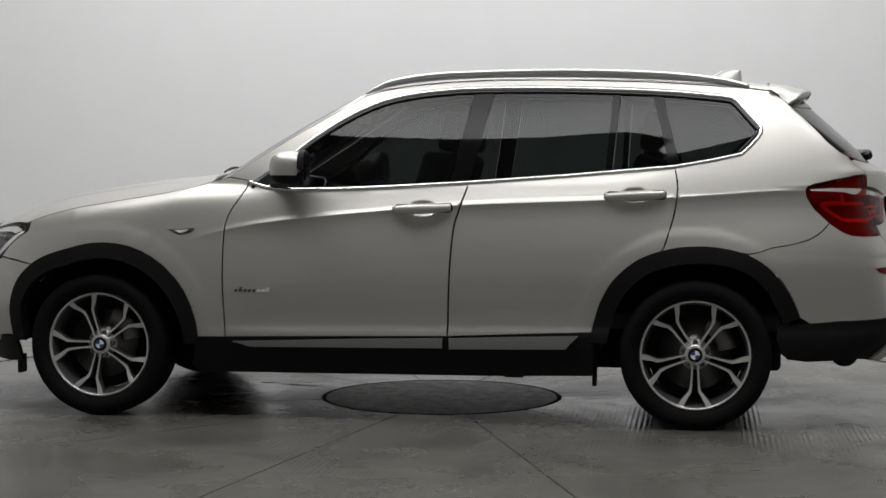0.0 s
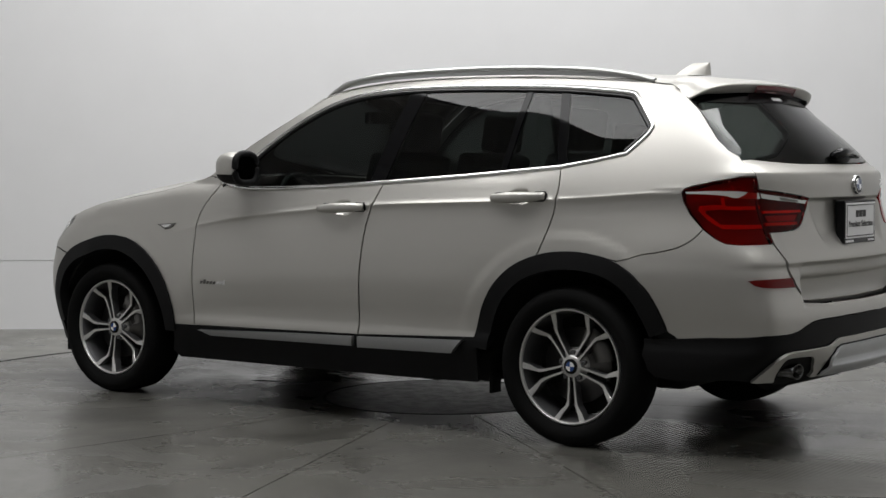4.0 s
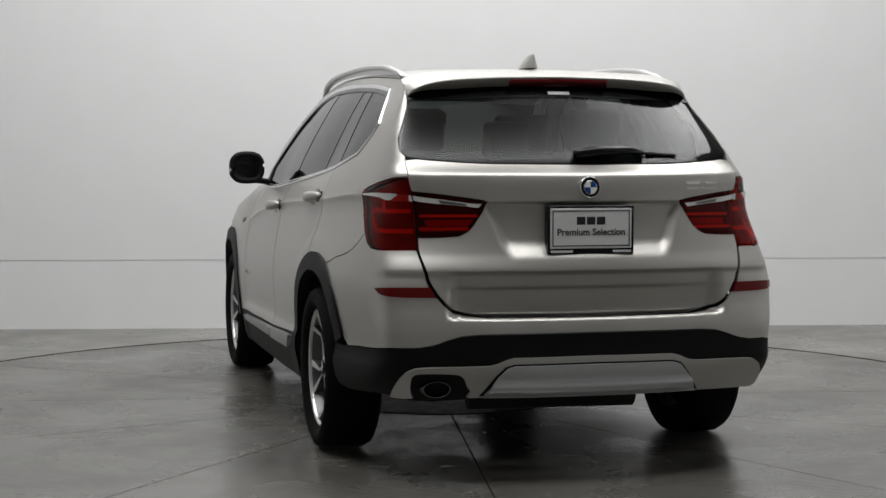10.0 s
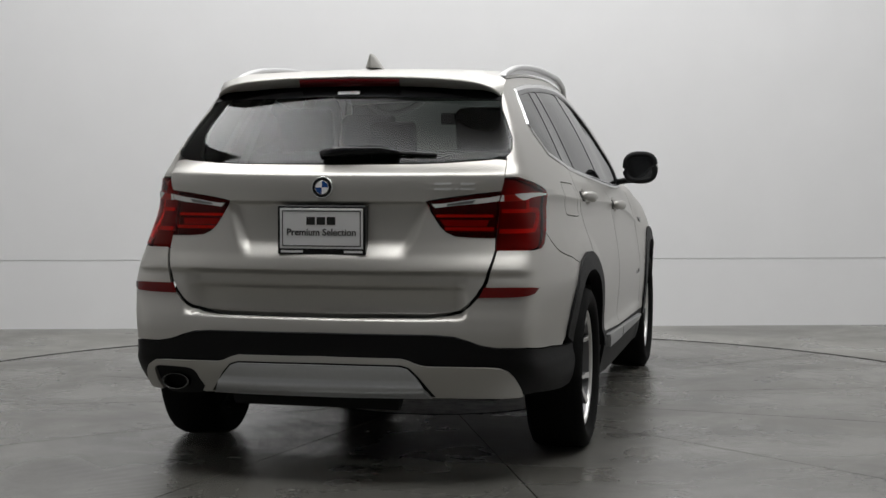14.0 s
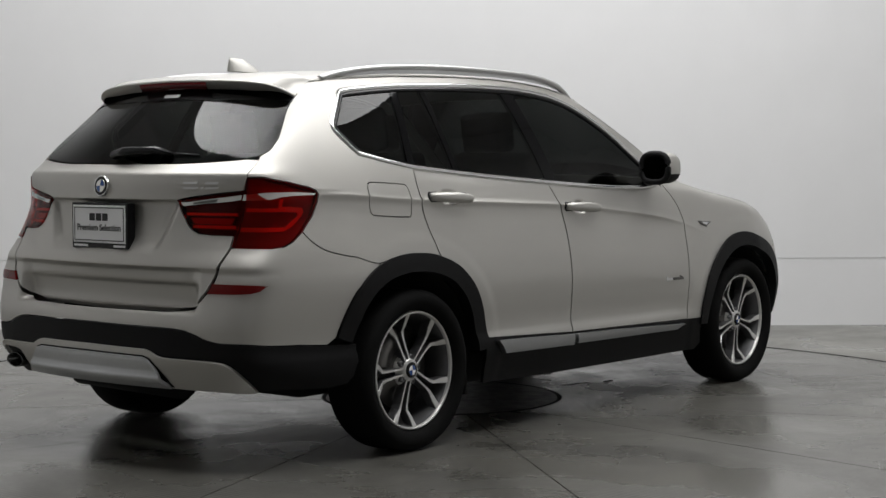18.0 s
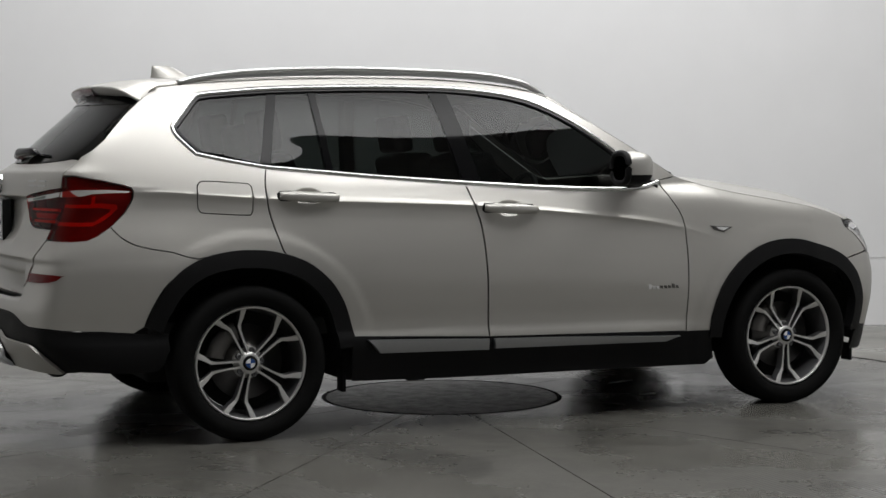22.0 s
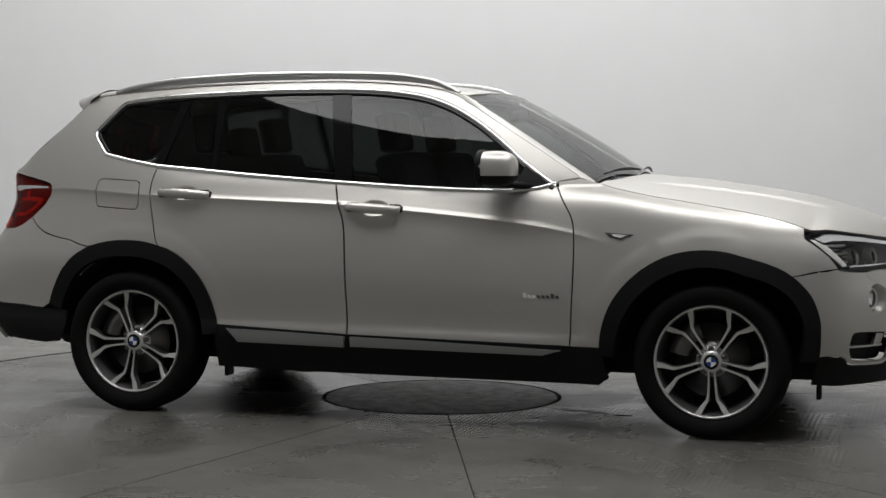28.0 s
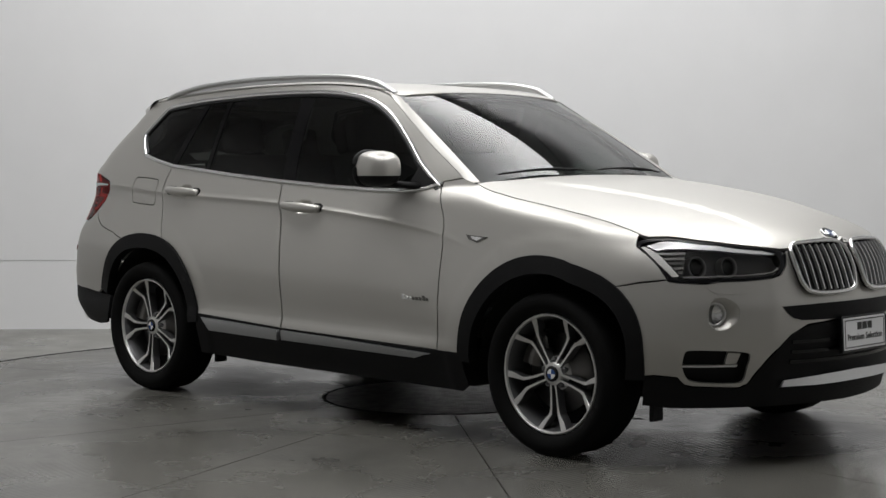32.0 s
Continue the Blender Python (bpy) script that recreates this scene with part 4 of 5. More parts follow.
HEAD = [(1.864, 0.867), (1.880, 0.887), (1.915, 0.895), (1.958, 0.899), (2.088, 0.902), (2.176, 0.896), (2.34, 0.880), (2.503, 0.858), (2.575, 0.848), (2.60, 0.835), (2.572, 0.792), (2.535, 0.756), (2.479, 0.739), (2.438, 0.734), (2.346, 0.732), (2.317, 0.724), (2.132, 0.729), (2.056, 0.735), (2.042, 0.741), (1.983, 0.790), (1.932, 0.828)]
HEAD_GLASS = [(1.887, 0.864), (1.908, 0.877), (2.015, 0.889), (2.14, 0.889), (2.334, 0.872), (2.497, 0.849), (2.552, 0.836), (2.552, 0.800), (2.522, 0.763), (2.478, 0.749), (2.44, 0.745), (2.331, 0.743), (2.151, 0.741), (2.083, 0.748), (1.987, 0.796), (1.931, 0.832)]


def sunk(depth):
    def surf(s, z):
        return skin(s, z) - skin_normal(s, z) * depth
    return surf


for side in (1, -1):
    lamp = sheet("headlamp", HEAD, GLOSSBLACK, car, side=side, lift=-0.002, holes=[HEAD_GLASS], depth=0.02, label="clear headlamp with a dark housing")
    sheet("housing", shrink(HEAD_GLASS, -0.01), LAMPDARK, lamp, side=side, lift=-0.050, gap=0)
    sheet("lens", HEAD_GLASS, CLEAR, lamp, side=side, lift=-0.001, gap=0, depth=0.004)
    # bright brow along the upper edge and slim line along the lower one
    sheet("brow", [(1.935, 0.868), (2.03, 0.884), (2.14, 0.883), (2.334, 0.867), (2.497, 0.845), (2.540, 0.832), (2.50, 0.832), (2.34, 0.850), (2.18, 0.858), (2.07, 0.858), (1.99, 0.850)], LAMPGREY, lamp, side=side, lift=0.001, gap=0, depth=0.012)
    sheet("lower_line", [(2.16, 0.752), (2.33, 0.754), (2.44, 0.756), (2.50, 0.766), (2.53, 0.784), (2.525, 0.774), (2.48, 0.755), (2.33, 0.747), (2.16, 0.746)], CHROME, lamp, side=side, lift=0.001, gap=0, depth=0.006)
    strip = sheet("turn_strip", [(1.893, 0.863), (1.925, 0.864), (2.00, 0.834), (2.07, 0.790), (2.135, 0.753), (2.085, 0.750), (1.988, 0.798), (1.935, 0.833)], WHITELENS, lamp, side=side, lift=0.001, gap=0, grid=0.012, step=0.012)
    for k in range(12):
        u = k / 11
        s0, z0 = 1.915 + 0.155 * u, 0.850 - 0.090 * u
        sheet("rib", [(s0, z0), (s0 + 0.034, z0 + 0.005), (s0 + 0.035, z0 + 0.003), (s0 + 0.001, z0 - 0.002)], ALU, lamp, side=side, lift=0.0025, gap=0, depth=0.003)
    # faceted bright reflector behind the turn lamp
    for k in range(5):
        z0 = 0.846 - 0.018 * k
        a, b = 1.985 + 0.034 * k, 2.175 - 0.004 * k
        sheet("reflector_facet", [(a, z0), (b, z0 + 0.002), (b, z0 - 0.008), (a + 0.012, z0 - 0.010)], CHROME if k % 2 else BADGE, lamp, side=side, lift=-0.006 - 0.004 * (k % 2), gap=0, depth=0.012)
    for s0, z0, r in ((2.235, 0.800, 0.044), (2.385, 0.798, 0.042)):
        c, nn = skin(np.array(s0), np.array(z0)), skin_normal(np.array(s0), np.array(z0))
        ahead = (Vector(nn * np.array([1, side, 1])) * 0.45 + Vector((1, 0, 0)) * 0.55).normalized()
        place = Matrix.Translation(Vector((c - nn * 0.046) * np.array([1, side, 1]))) @ ahead.to_track_quat("Y", "Z").to_matrix().to_4x4()
        bm = bmesh.new()
        lathe(bm, [(r, -0.01), (r, 0.026), (r * 0.93, 0.029), (r * 0.84, 0.018)], 36)
        bm.transform(place)
        part("bezel", bm, ALU, lamp)
        bm = bmesh.new()
        lathe(bm, [(r * 0.84, 0.006), (r * 0.7, 0.018), (r * 0.4, 0.027), (0, 0.030)], 36)
        bm.transform(place)
        part("projector", bm, GLOSSBLACK, lamp)
    # fog lamp in its bowl
    fog = sheet("fog_lamp", FOG, PAINT, car, side=side, surf=dished(2.348, 0.605, 0.060, 0.064, 0.05), gap=-0.001, grid=0.012, step=0.012, depth=0.002, label="round fog lamp in a painted bowl")
    c, nn = skin(np.array(2.325), np.array(0.604)), skin_normal(np.array(2.325), np.array(0.604))
    aim = Vector((0.9, side * 0.42, 0.0)).normalized()
    place = Matrix.Translation(Vector((c - nn * 0.032) * np.array([1, side, 1]))) @ aim.to_track_quat("Y", "Z").to_matrix().to_4x4()
    bm = bmesh.new()
    lathe(bm, [(0.047, -0.02), (0.047, 0.018), (0.043, 0.022), (0.038, 0.016)], 36)
    bm.transform(place)
    part("ring", bm, ALU, fog)
    bm = bmesh.new()
    lathe(bm, [(0.039, 0.006), (0.02, -0.004), (0.0, -0.008)], 32)
    bm.transform(place)
    part("reflector", bm, CHROME, fog)
    bm = bmesh.new()
    lathe(bm, [(0.039, 0.014), (0.025, 0.019), (0.0, 0.021)], 32)
    bm.transform(place)
    part("lens", bm, CLEAR, fog)
    # lower side inlet
    vent = sheet("bumper_inlet", VENT, BLACK, car, side=side, surf=sunk(0.04), gap=-0.003, label="black side air inlet")
    sheet("blade", [(2.15, 0.400), (2.405, 0.398), (2.40, 0.390), (2.155, 0.391)], ALU, vent, side=side, lift=-0.012, gap=0)
    sheet("fin", [(2.38, 0.447), (2.42, 0.442), (2.40, 0.392), (2.36, 0.392)], PAINT, vent, side=side, lift=-0.02, gap=0)

full_sheet("skid_plate", [(NOSE, 0.305), (2.683, 0.303), (2.509, 0.306), (2.531, 0.335), (2.758, 0.347), (NOSE, 0.352)], ALU, car, NOSE, lift=0.012, ramp=lambda z: 0.035 * np.clip((0.36 - z) / 0.07, 0, 1))


HOOD_EDGE = densify(HOOD_CUT[1:] + [(1.958, 0.904), (2.088, 0.906), (2.176, 0.900), (2.34, 0.884), (2.503, 0.862), (2.58, 0.852), (2.65, 0.854), (2.75, 0.864), (2.93, 0.871)], 0.06, False)
hood_rim = skin(np.array([q[0] for q in HOOD_EDGE]), np.array([q[1] for q in HOOD_EDGE]))
HOOD_Y = smooth_curve([0.5] + list(hood_rim[:, 0]), [0.80] + list(hood_rim[:, 1]))
HOOD_Z = smooth_curve([0.5] + list(hood_rim[:, 0]), [1.16] + list(hood_rim[:, 2]))
HOOD_C = softened(smooth_curve([0.6, 0.9, 1.05, 1.4, 1.8, 2.0, 2.1, 2.17, 2.22, 2.3], [1.18, 1.150, 1.130, 1.085, 1.02, 0.968, 0.932, 0.90, 0.872, 0.82]), 0.5, 2.3, 0.03)


def hood_surface(y, x):
    ze, ye = HOOD_Z(x), np.maximum(HOOD_Y(x), 0.02)
    q = np.minimum(np.abs(y) / ye, 1.05)
    z = ze + np.maximum(HOOD_C(x) - ze, 0) * (1 - q ** 2.4)
    # a raised middle between two creases that draw together towards the grille
    ridge = 0.31 + 0.17 * np.clip((2.1 - x) / 1.1, 0, 1)
    q = np.clip((ridge + 0.045 - np.abs(y)) / 0.045, 0, 1)
    z = z + 0.011 * q * q * (3 - 2 * q) * np.clip((2.12 - x) / 0.35, 0, 1) * np.clip((x - 0.98) / 0.25, 0, 1)
    return np.stack([x, y, z], -1)


hood_half = [(0.0, 0.975), (0.30, 0.965), (0.52, 0.935), (0.64, 0.908), (0.69, 0.893)] + [(float(q[1]), float(q[0])) for q in hood_rim] + [(0.0, 2.2205)]
sheet("hood", hood_half + [(-y, x) for y, x in hood_half[::-1][1:-1]], PAINT, car, surf=hood_surface)


def screen_surface(s, w):
    y = -s
    k = np.abs(y) / 0.72
    bx, bz = 0.965 - 0.108 * k ** 2, 1.132 - 0.024 * k ** 2
    tx, tz = 0.265 - 0.059 * k ** 2, 1.538 - 0.027 * k ** 2
    yy = y * (1 - w * (1 - 0.589 / 0.723))
    b = 4 * w * (1 - w) * (1 - 0.85 * k ** 2)
    return np.stack([bx + (tx - bx) * w + 0.008 * b, yy, bz + (tz - bz) * w + 0.016 * b], -1)


sheet("windscreen", [(-0.72, 0), (0.72, 0), (0.72, 1), (-0.72, 1)], SCREEN, car, surf=screen_surface, step=0.06, grid=0.07, depth=0.005)
ROOF_LINE = smooth_curve([-2.0, -1.75, -1.5, -1.0, -0.6, -0.2, 0.1, 0.28], [1.555, 1.575, 1.597, 1.617, 1.616, 1.598, 1.566, 1.536])
EDGE_LINE = smooth_curve([q[0] for q in ROOF_EDGE] + [0.166, 0.30], [q[1] for q in ROOF_EDGE] + [1.515, 1.45])


def roof_surface(u, x):
    ze = EDGE_LINE(x)
    ye = half_width(np.maximum(x, -1.72), EDGE_LINE(np.maximum(x, -1.72)))
    ye = np.where(x > 0.12, np.minimum(ye, 0.589 + (0.206 - x) * 0.2), ye)
    a = np.clip(u, -1, 1) * math.pi / 2
    return np.stack([x, ye * np.sin(a), ze + (ROOF_LINE(x) - ze) * np.abs(np.cos(a)) ** 0.75], -1)


sheet("roof", [(-1, -1.74), (1, -1.74), (1, 0.16), (0.8, 0.215), (0.45, 0.245), (0, 0.262), (-0.45, 0.245), (-0.8, 0.215), (-1, 0.16)], PAINT, car, surf=roof_surface, step=0.05, grid=0.05, gap=0)
# A-pillars: from the flank's edge to the windscreen
for side in (1, -1):
    bm = bmesh.new()
    edge = densify(PILLAR_EDGE + [(0.83, 1.119), (0.862, 1.109)], 0.05, False)
    rows = []
    for k, (x, z) in enumerate(edge):
        a = skin(np.array(x), np.array(z))
        w = min(max((z - 1.111) / (1.511 - 1.111), 0), 1)
        b = screen_surface(np.array(-0.72), np.array(w)) + np.array([0.001, 0, 0.002])
        mid = (a + b) / 2 + skin_normal(np.array(x), np.array(z)) * 0.006
        rows.append([((1 - t) ** 2 * a + 2 * t * (1 - t) * mid + t * t * b) * np.array([1, side, 1]) for t in (0, 0.2, 0.4, 0.6, 0.8, 1)])
    loft(bm, rows)
    part("pillar_cover", bm, PAINT, car)

# glass of the doors
FRONT_TOP = [q for q in DLO_TOP if q[0] > -0.375]
both("window_glass", FRONT_TOP + [(-0.378, 1.549), (-0.285, 1.095)] + DLO_LOW[5:-1], GLASS, car, lift=-0.006, gap=0.012)
MID_TOP = [q for q in DLO_TOP if -1.0 < q[0] < -0.47]
both("window_glass", [(-0.452, 1.552)] + MID_TOP + [(-1.03, 1.543), (-1.0, 1.144), (-0.806, 1.127), (-0.355, 1.097)], GLASS, car, lift=-0.006, gap=0.010)
both("window_glass", [(-1.045, 1.543), (-1.21, 1.534), (-1.30, 1.172), (-1.015, 1.146)], GLASS, car, lift=-0.006, gap=0.010)
REAR_TOP = [q for q in DLO_TOP if q[0] < -1.23]
both("window_glass", [(-1.22, 1.535)] + REAR_TOP + [(-1.472, 1.200), (-1.315, 1.172)], GLASS, car, lift=-0.006, gap=0.012)
# black pillars between the panes
both("pillar_trim", [(-0.368, 1.551), (-0.462, 1.554), (-0.363, 1.096), (-0.275, 1.092)], TRIM, car, lift=-0.004, gap=0)
both("pillar_trim", [(-1.018, 1.545), (-1.052, 1.543), (-1.02, 1.146), (-0.99, 1.144)], TRIM, car, lift=-0.004, gap=0)
both("pillar_trim", [(-1.195, 1.536), (-1.24, 1.534), (-1.33, 1.176), (-1.285, 1.170)], TRIM, car, lift=-0.004, gap=0)


def ribbon(name, path, width, material, lift, parent, closed=False, inward=0.0, thick=0.006):
    """A strip of trim that follows a path on the flank."""
    p = np.array(densify(path, 0.04, closed))
    t = np.roll(p, -1, 0) - np.roll(p, 1, 0)
    if not closed:
        t[0], t[-1] = p[1] - p[0], p[-1] - p[-2]
    t /= np.linalg.norm(t, axis=1, keepdims=True)
    nrm = np.stack([-t[:, 1], t[:, 0]], 1)
    for side in (1, -1):
        bm = bmesh.new()
        rings = []
        for off, up in ((-0.5, -0.01), (-0.5, lift), (-0.25, lift + thick * 0.7), (0, lift + thick), (0.25, lift + thick * 0.7), (0.5, lift), (0.5, -0.01)):
            q = p + nrm * (off * width + inward)
            P = skin(q[:, 0], q[:, 1]) + skin_normal(q[:, 0], q[:, 1]) * up
            P[:, 1] *= side
            rings.append([tuple(v) for v in P])
        if closed:
            rings = [r + r[:1] for r in rings]
        loft(bm, rings)
        part(name, bm, material, parent)


ribbon("window_chrome", DLO_TOP, 0.020, CHROME, 0.001, car, inward=0.008)
ribbon("window_chrome", DLO_LOW, 0.020, CHROME, 0.001, car, inward=0.008)
ribbon("window_seal", DLO_TOP, 0.016, GLOSSBLACK, 0.0, car, inward=0.024, thick=0.002)
# wheel arch cladding
for cx in (ARCH_F, ARCH_R):
    a0, a1 = (3, 177) if cx > 0 else (8, 158)
    ring = (front_arch(0.476, a0 - 2, a1 + 2, 40) if cx > 0 else rear_arch(0.476, a0 - 2, a1 + 2, 40)) + (arc(cx, ARCH_Z, 0.408, a1 + 2, a0 - 2, 40) if cx > 0 else rear_arch(0.400, a1 + 2, a0 - 2, 40))
    both("arch_cladding", ring, BLACK, car, lift=0.010, gap=0, depth=0.05, step=0.02)
# sills
both("sill", [(0.93, 0.375), (-0.276, 0.394), (-0.95, 0.43), (-0.945, 0.30), (-0.94, 0.225), (-0.5, 0.215), (0.91, 0.207), (0.955, 0.24), (0.935, 0.30)], BLACK, car, lift=0.0, gap=0)
both("sill_strip", [(0.745, 0.362), (0.66, 0.338), (-0.255, 0.346), (-0.258, 0.392), (0.1, 0.384)], SILL, car, lift=0.022, depth=0.03)
both("sill_strip", [(-0.284, 0.392), (-0.284, 0.342), (-0.825, 0.350), (-0.885, 0.412), (-0.6, 0.404)], SILL, car, lift=0.022, depth=0.03)
for side in (1, -1):
    for x in (-0.565, 0.645):
        bm = bmesh.new()
        box(bm, x - 0.045, x + 0.045, min(side * 0.66, side * 0.74), max(side * 0.66, side * 0.74), 0.190, 0.222, 0.006)
        part("jack_pad", bm, BLACK, car)
bm = bmesh.new()
loft(bm, [[(x, float(y), float(z) - 0.025) for y, z in ((q[1] * 0.97, q[2]) for q in (roof_surface(np.array(u), np.array(x)) for u in (-0.85, -0.6, -0.3, 0, 0.3, 0.6, 0.85)))] for x in (-1.70, -1.3, -0.8, -0.3, 0.0, 0.18)])
part("roof_lining", bm, LINING, car)
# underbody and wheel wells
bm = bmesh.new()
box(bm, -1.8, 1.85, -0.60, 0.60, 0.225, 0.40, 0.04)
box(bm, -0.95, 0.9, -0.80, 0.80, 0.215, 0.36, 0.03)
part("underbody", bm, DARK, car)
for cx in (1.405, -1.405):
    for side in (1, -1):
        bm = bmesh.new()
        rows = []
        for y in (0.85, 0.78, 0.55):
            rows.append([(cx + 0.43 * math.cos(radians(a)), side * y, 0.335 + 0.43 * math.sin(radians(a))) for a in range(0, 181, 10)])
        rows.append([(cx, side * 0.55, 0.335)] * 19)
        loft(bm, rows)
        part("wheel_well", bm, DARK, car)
# inner shell behind the panel gaps
for side in (1, -1):
    sheet("inner_shell", [(0.72, 1.07), (0.75, 0.98), (0.75, 0.36), (-0.9, 0.40), (-1.0, 0.60), (-1.15, 0.78), (-1.28, 0.84), (-1.30, 1.12), (-0.8, 1.09), (-0.3, 1.05), (0.3, 1.02), (0.5, 1.02)], DARK, car, side=side, lift=-0.03, grid=0.1, step=0.1)


# ---------------------------------------------------------------- wheels
def sector(bm, r, start, y, n=8):
    c = bm.verts.new((0, y, 0))
    ring = [bm.verts.new((r * math.cos(radians(start + 90 * k / n)), y - 0.001, r * math.sin(radians(start + 90 * k / n)))) for k in range(n + 1)]
    for a, b in zip(ring, ring[1:]):
        bm.faces.new((c, b, a))
    bmesh.ops.recalc_face_normals(bm, faces=bm.faces)


def make_wheel(x, side, start):
    wheel = new("wheel")
    wheel.parent = car
    wheel.location = (x, side * 0.80, 0.327)
    wheel.scale = (1, side, 1)
    bm = bmesh.new()
    lathe(bm, [(0.225, -0.10), (0.25, -0.118), (0.30, -0.122), (0.328, -0.11), (0.340, -0.085), (0.343, 0.0), (0.340, 0.085), (0.328, 0.108), (0.305, 0.118), (0.278, 0.113), (0.262, 0.100), (0.254, 0.088), (0.250, 0.070)], 72)
    for v in bm.verts:
        v.co.z = max(v.co.z, -0.338)
    part("tyre", bm, RUBBER, wheel)
    bm = bmesh.new()
    lathe(bm, [(0.252, 0.080), (0.250, 0.090), (0.244, 0.0925), (0.240, 0.088), (0.238, 0.078)], 72)
    part("rim", bm, RIMFACE, wheel)
    bm = bmesh.new()
    lathe(bm, [(0.239, 0.078), (0.234, 0.066), (0.226, 0.03), (0.22, -0.05), (0.225, -0.10)], 72)
    part("rim_barrel", bm, RIMDARK, wheel)
    # near-black disc in place of the shade behind spokes and brake
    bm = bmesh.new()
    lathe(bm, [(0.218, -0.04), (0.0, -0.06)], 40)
    part("shade_disc", bm, DARK, wheel)
    bm = bmesh.new()
    lathe(bm, [(0.165, -0.005), (0.165, 0.008), (0.085, 0.008), (0.08, 0.03), (0.0, 0.03)], 48)
    part("brake_disc", bm, STEEL, wheel)
    bm = bmesh.new()
    lathe(bm, [(0.072, 0.030), (0.066, 0.045), (0.050, 0.050), (0.047, 0.066), (0.034, 0.069), (0.0, 0.066)], 40)
    part("hub", bm, RIMFACE, wheel)
    bm = bmesh.new()
    lathe(bm, [(0.033, 0.066), (0.033, 0.073), (0.030, 0.075), (0.0, 0.0765)], 32)
    cap = part("hub_cap", bm, GLOSSBLACK, wheel)
    for k in range(4):
        bm = bmesh.new()
        sector(bm, 0.021, k * 90, 0.0775)
        part("cap_quadrant", bm, (BLUE, WHITE)[k % 2], wheel)
    for k in range(5):
        a = radians(start + 72 * k + 36)
        bm = bmesh.new()
        lathe(bm, [(0.012, 0.04), (0.012, 0.062), (0.006, 0.064), (0.005, 0.055), (0, 0.055)], 14)
        bm.transform(Matrix.Translation((0.056 * math.cos(a), 0, 0.056 * math.sin(a))))
        part("wheel_bolt", bm, RIMDARK, wheel)
    bm = bmesh.new()
    rows = [[(r * math.cos(radians(a)), h, r * math.sin(radians(a))) for a in range(110, 176, 6)] for r, h in ((0.19, 0.0), (0.19, 0.04), (0.11, 0.045), (0.10, 0.0))]
    loft(bm, rows)
    part("brake_caliper", bm, STEEL, wheel)
    for k in range(5):
        a = radians(start + 72 * k)
        for sg in (1, -1):
            path = [(0.040, 0.0125, 0.010), (0.100, 0.0150, 0.0105), (0.148, 0.0185, 0.0125), (0.170, 0.0230, 0.018), (0.192, 0.0400, 0.024), (0.216, 0.0555, 0.028), (0.240, 0.0700, 0.034)]
            heights = [0.066, 0.061, 0.059, 0.060, 0.068, 0.077, 0.084]
            bm = bmesh.new()
            rows = []
            for (r, o, w), hh in zip(path, heights):
                row = []
                for off, dn in ((-1, 0.045), (-1, 0.003), (-0.85, 0.0), (0.85, 0.0), (1, 0.003), (1, 0.045)):
                    q = sg * o + off * w / 2
                    row.append((r * math.cos(a) - q * math.sin(a), hh - dn, r * math.sin(a) + q * math.cos(a)))
                rows.append(row)
            loft(bm, rows)
            for f in bm.faces:
                f.material_index = 0 if abs(f.normal.y) > 0.4 else 1
            part("spoke", bm, [RIMFACE, RIMDARK], wheel, smooth=False)
        bm = bmesh.new()
        rows = []
        for r, o, h in ((0.04, 0.010, 0.04), (0.10, 0.011, 0.036), (0.14, 0.013, 0.034), (0.165, 0.022, 0.036), (0.20, 0.028, 0.045)):
            rows.append([(r * math.cos(a) - q * math.sin(a), h, r * math.sin(a) + q * math.cos(a)) for q in (-o, 0, o)])
        loft(bm, rows[:4])
        part("spoke_web", bm, BLACK, wheel)
    return wheel


for x, side, start in ((1.418, 1, -3), (1.405, -1, 272), (-1.405, 1, -90), (-1.405, -1, 185)):
    make_wheel(x, side, start)

# ---------------------------------------------------------------- roof rails, spoiler, mirrors and badges
for side in (1, -1):
    bm = bmesh.new()
    rail = rounded([(0.17, 0.572, 1.535), (0.10, 0.578, 1.572), (0.02, 0.582, 1.600), (-0.22, 0.582, 1.630), (-0.79, 0.580, 1.640), (-1.26, 0.578, 1.622), (-1.52, 0.574, 1.590), (-1.64, 0.568, 1.560)], 4, False)
    tube(bm, [(x, side * y, z - 0.012) for x, y, z in rail], 0.017, 10, squash=0.75)
    # web down to the roof
    rows = [[(x, side * (y - 0.004), z - 0.015) for x, y, z in rail[2:-2]], [(x, side * (y - 0.004), min(float(EDGE_LINE(np.array(x))) + 0.012, z - 0.016)) for x, y, z in rail[2:-2]]]
    loft(bm, rows)
    part("roof_rail", bm, RAIL, car, "satin silver roof rail")

# spoiler above the rear window
TRAIL_X = smooth_curve([0, 0.2, 0.4, 0.5, 0.56, 0.585, 0.603], [-1.958, -1.946, -1.918, -1.894, -1.868, -1.848, -1.815])
TRAIL_Z = smooth_curve([0, 0.2, 0.4, 0.5, 0.56, 0.585, 0.603], [1.546, 1.543, 1.534, 1.522, 1.504, 1.488, 1.468])
rows, under = [], []
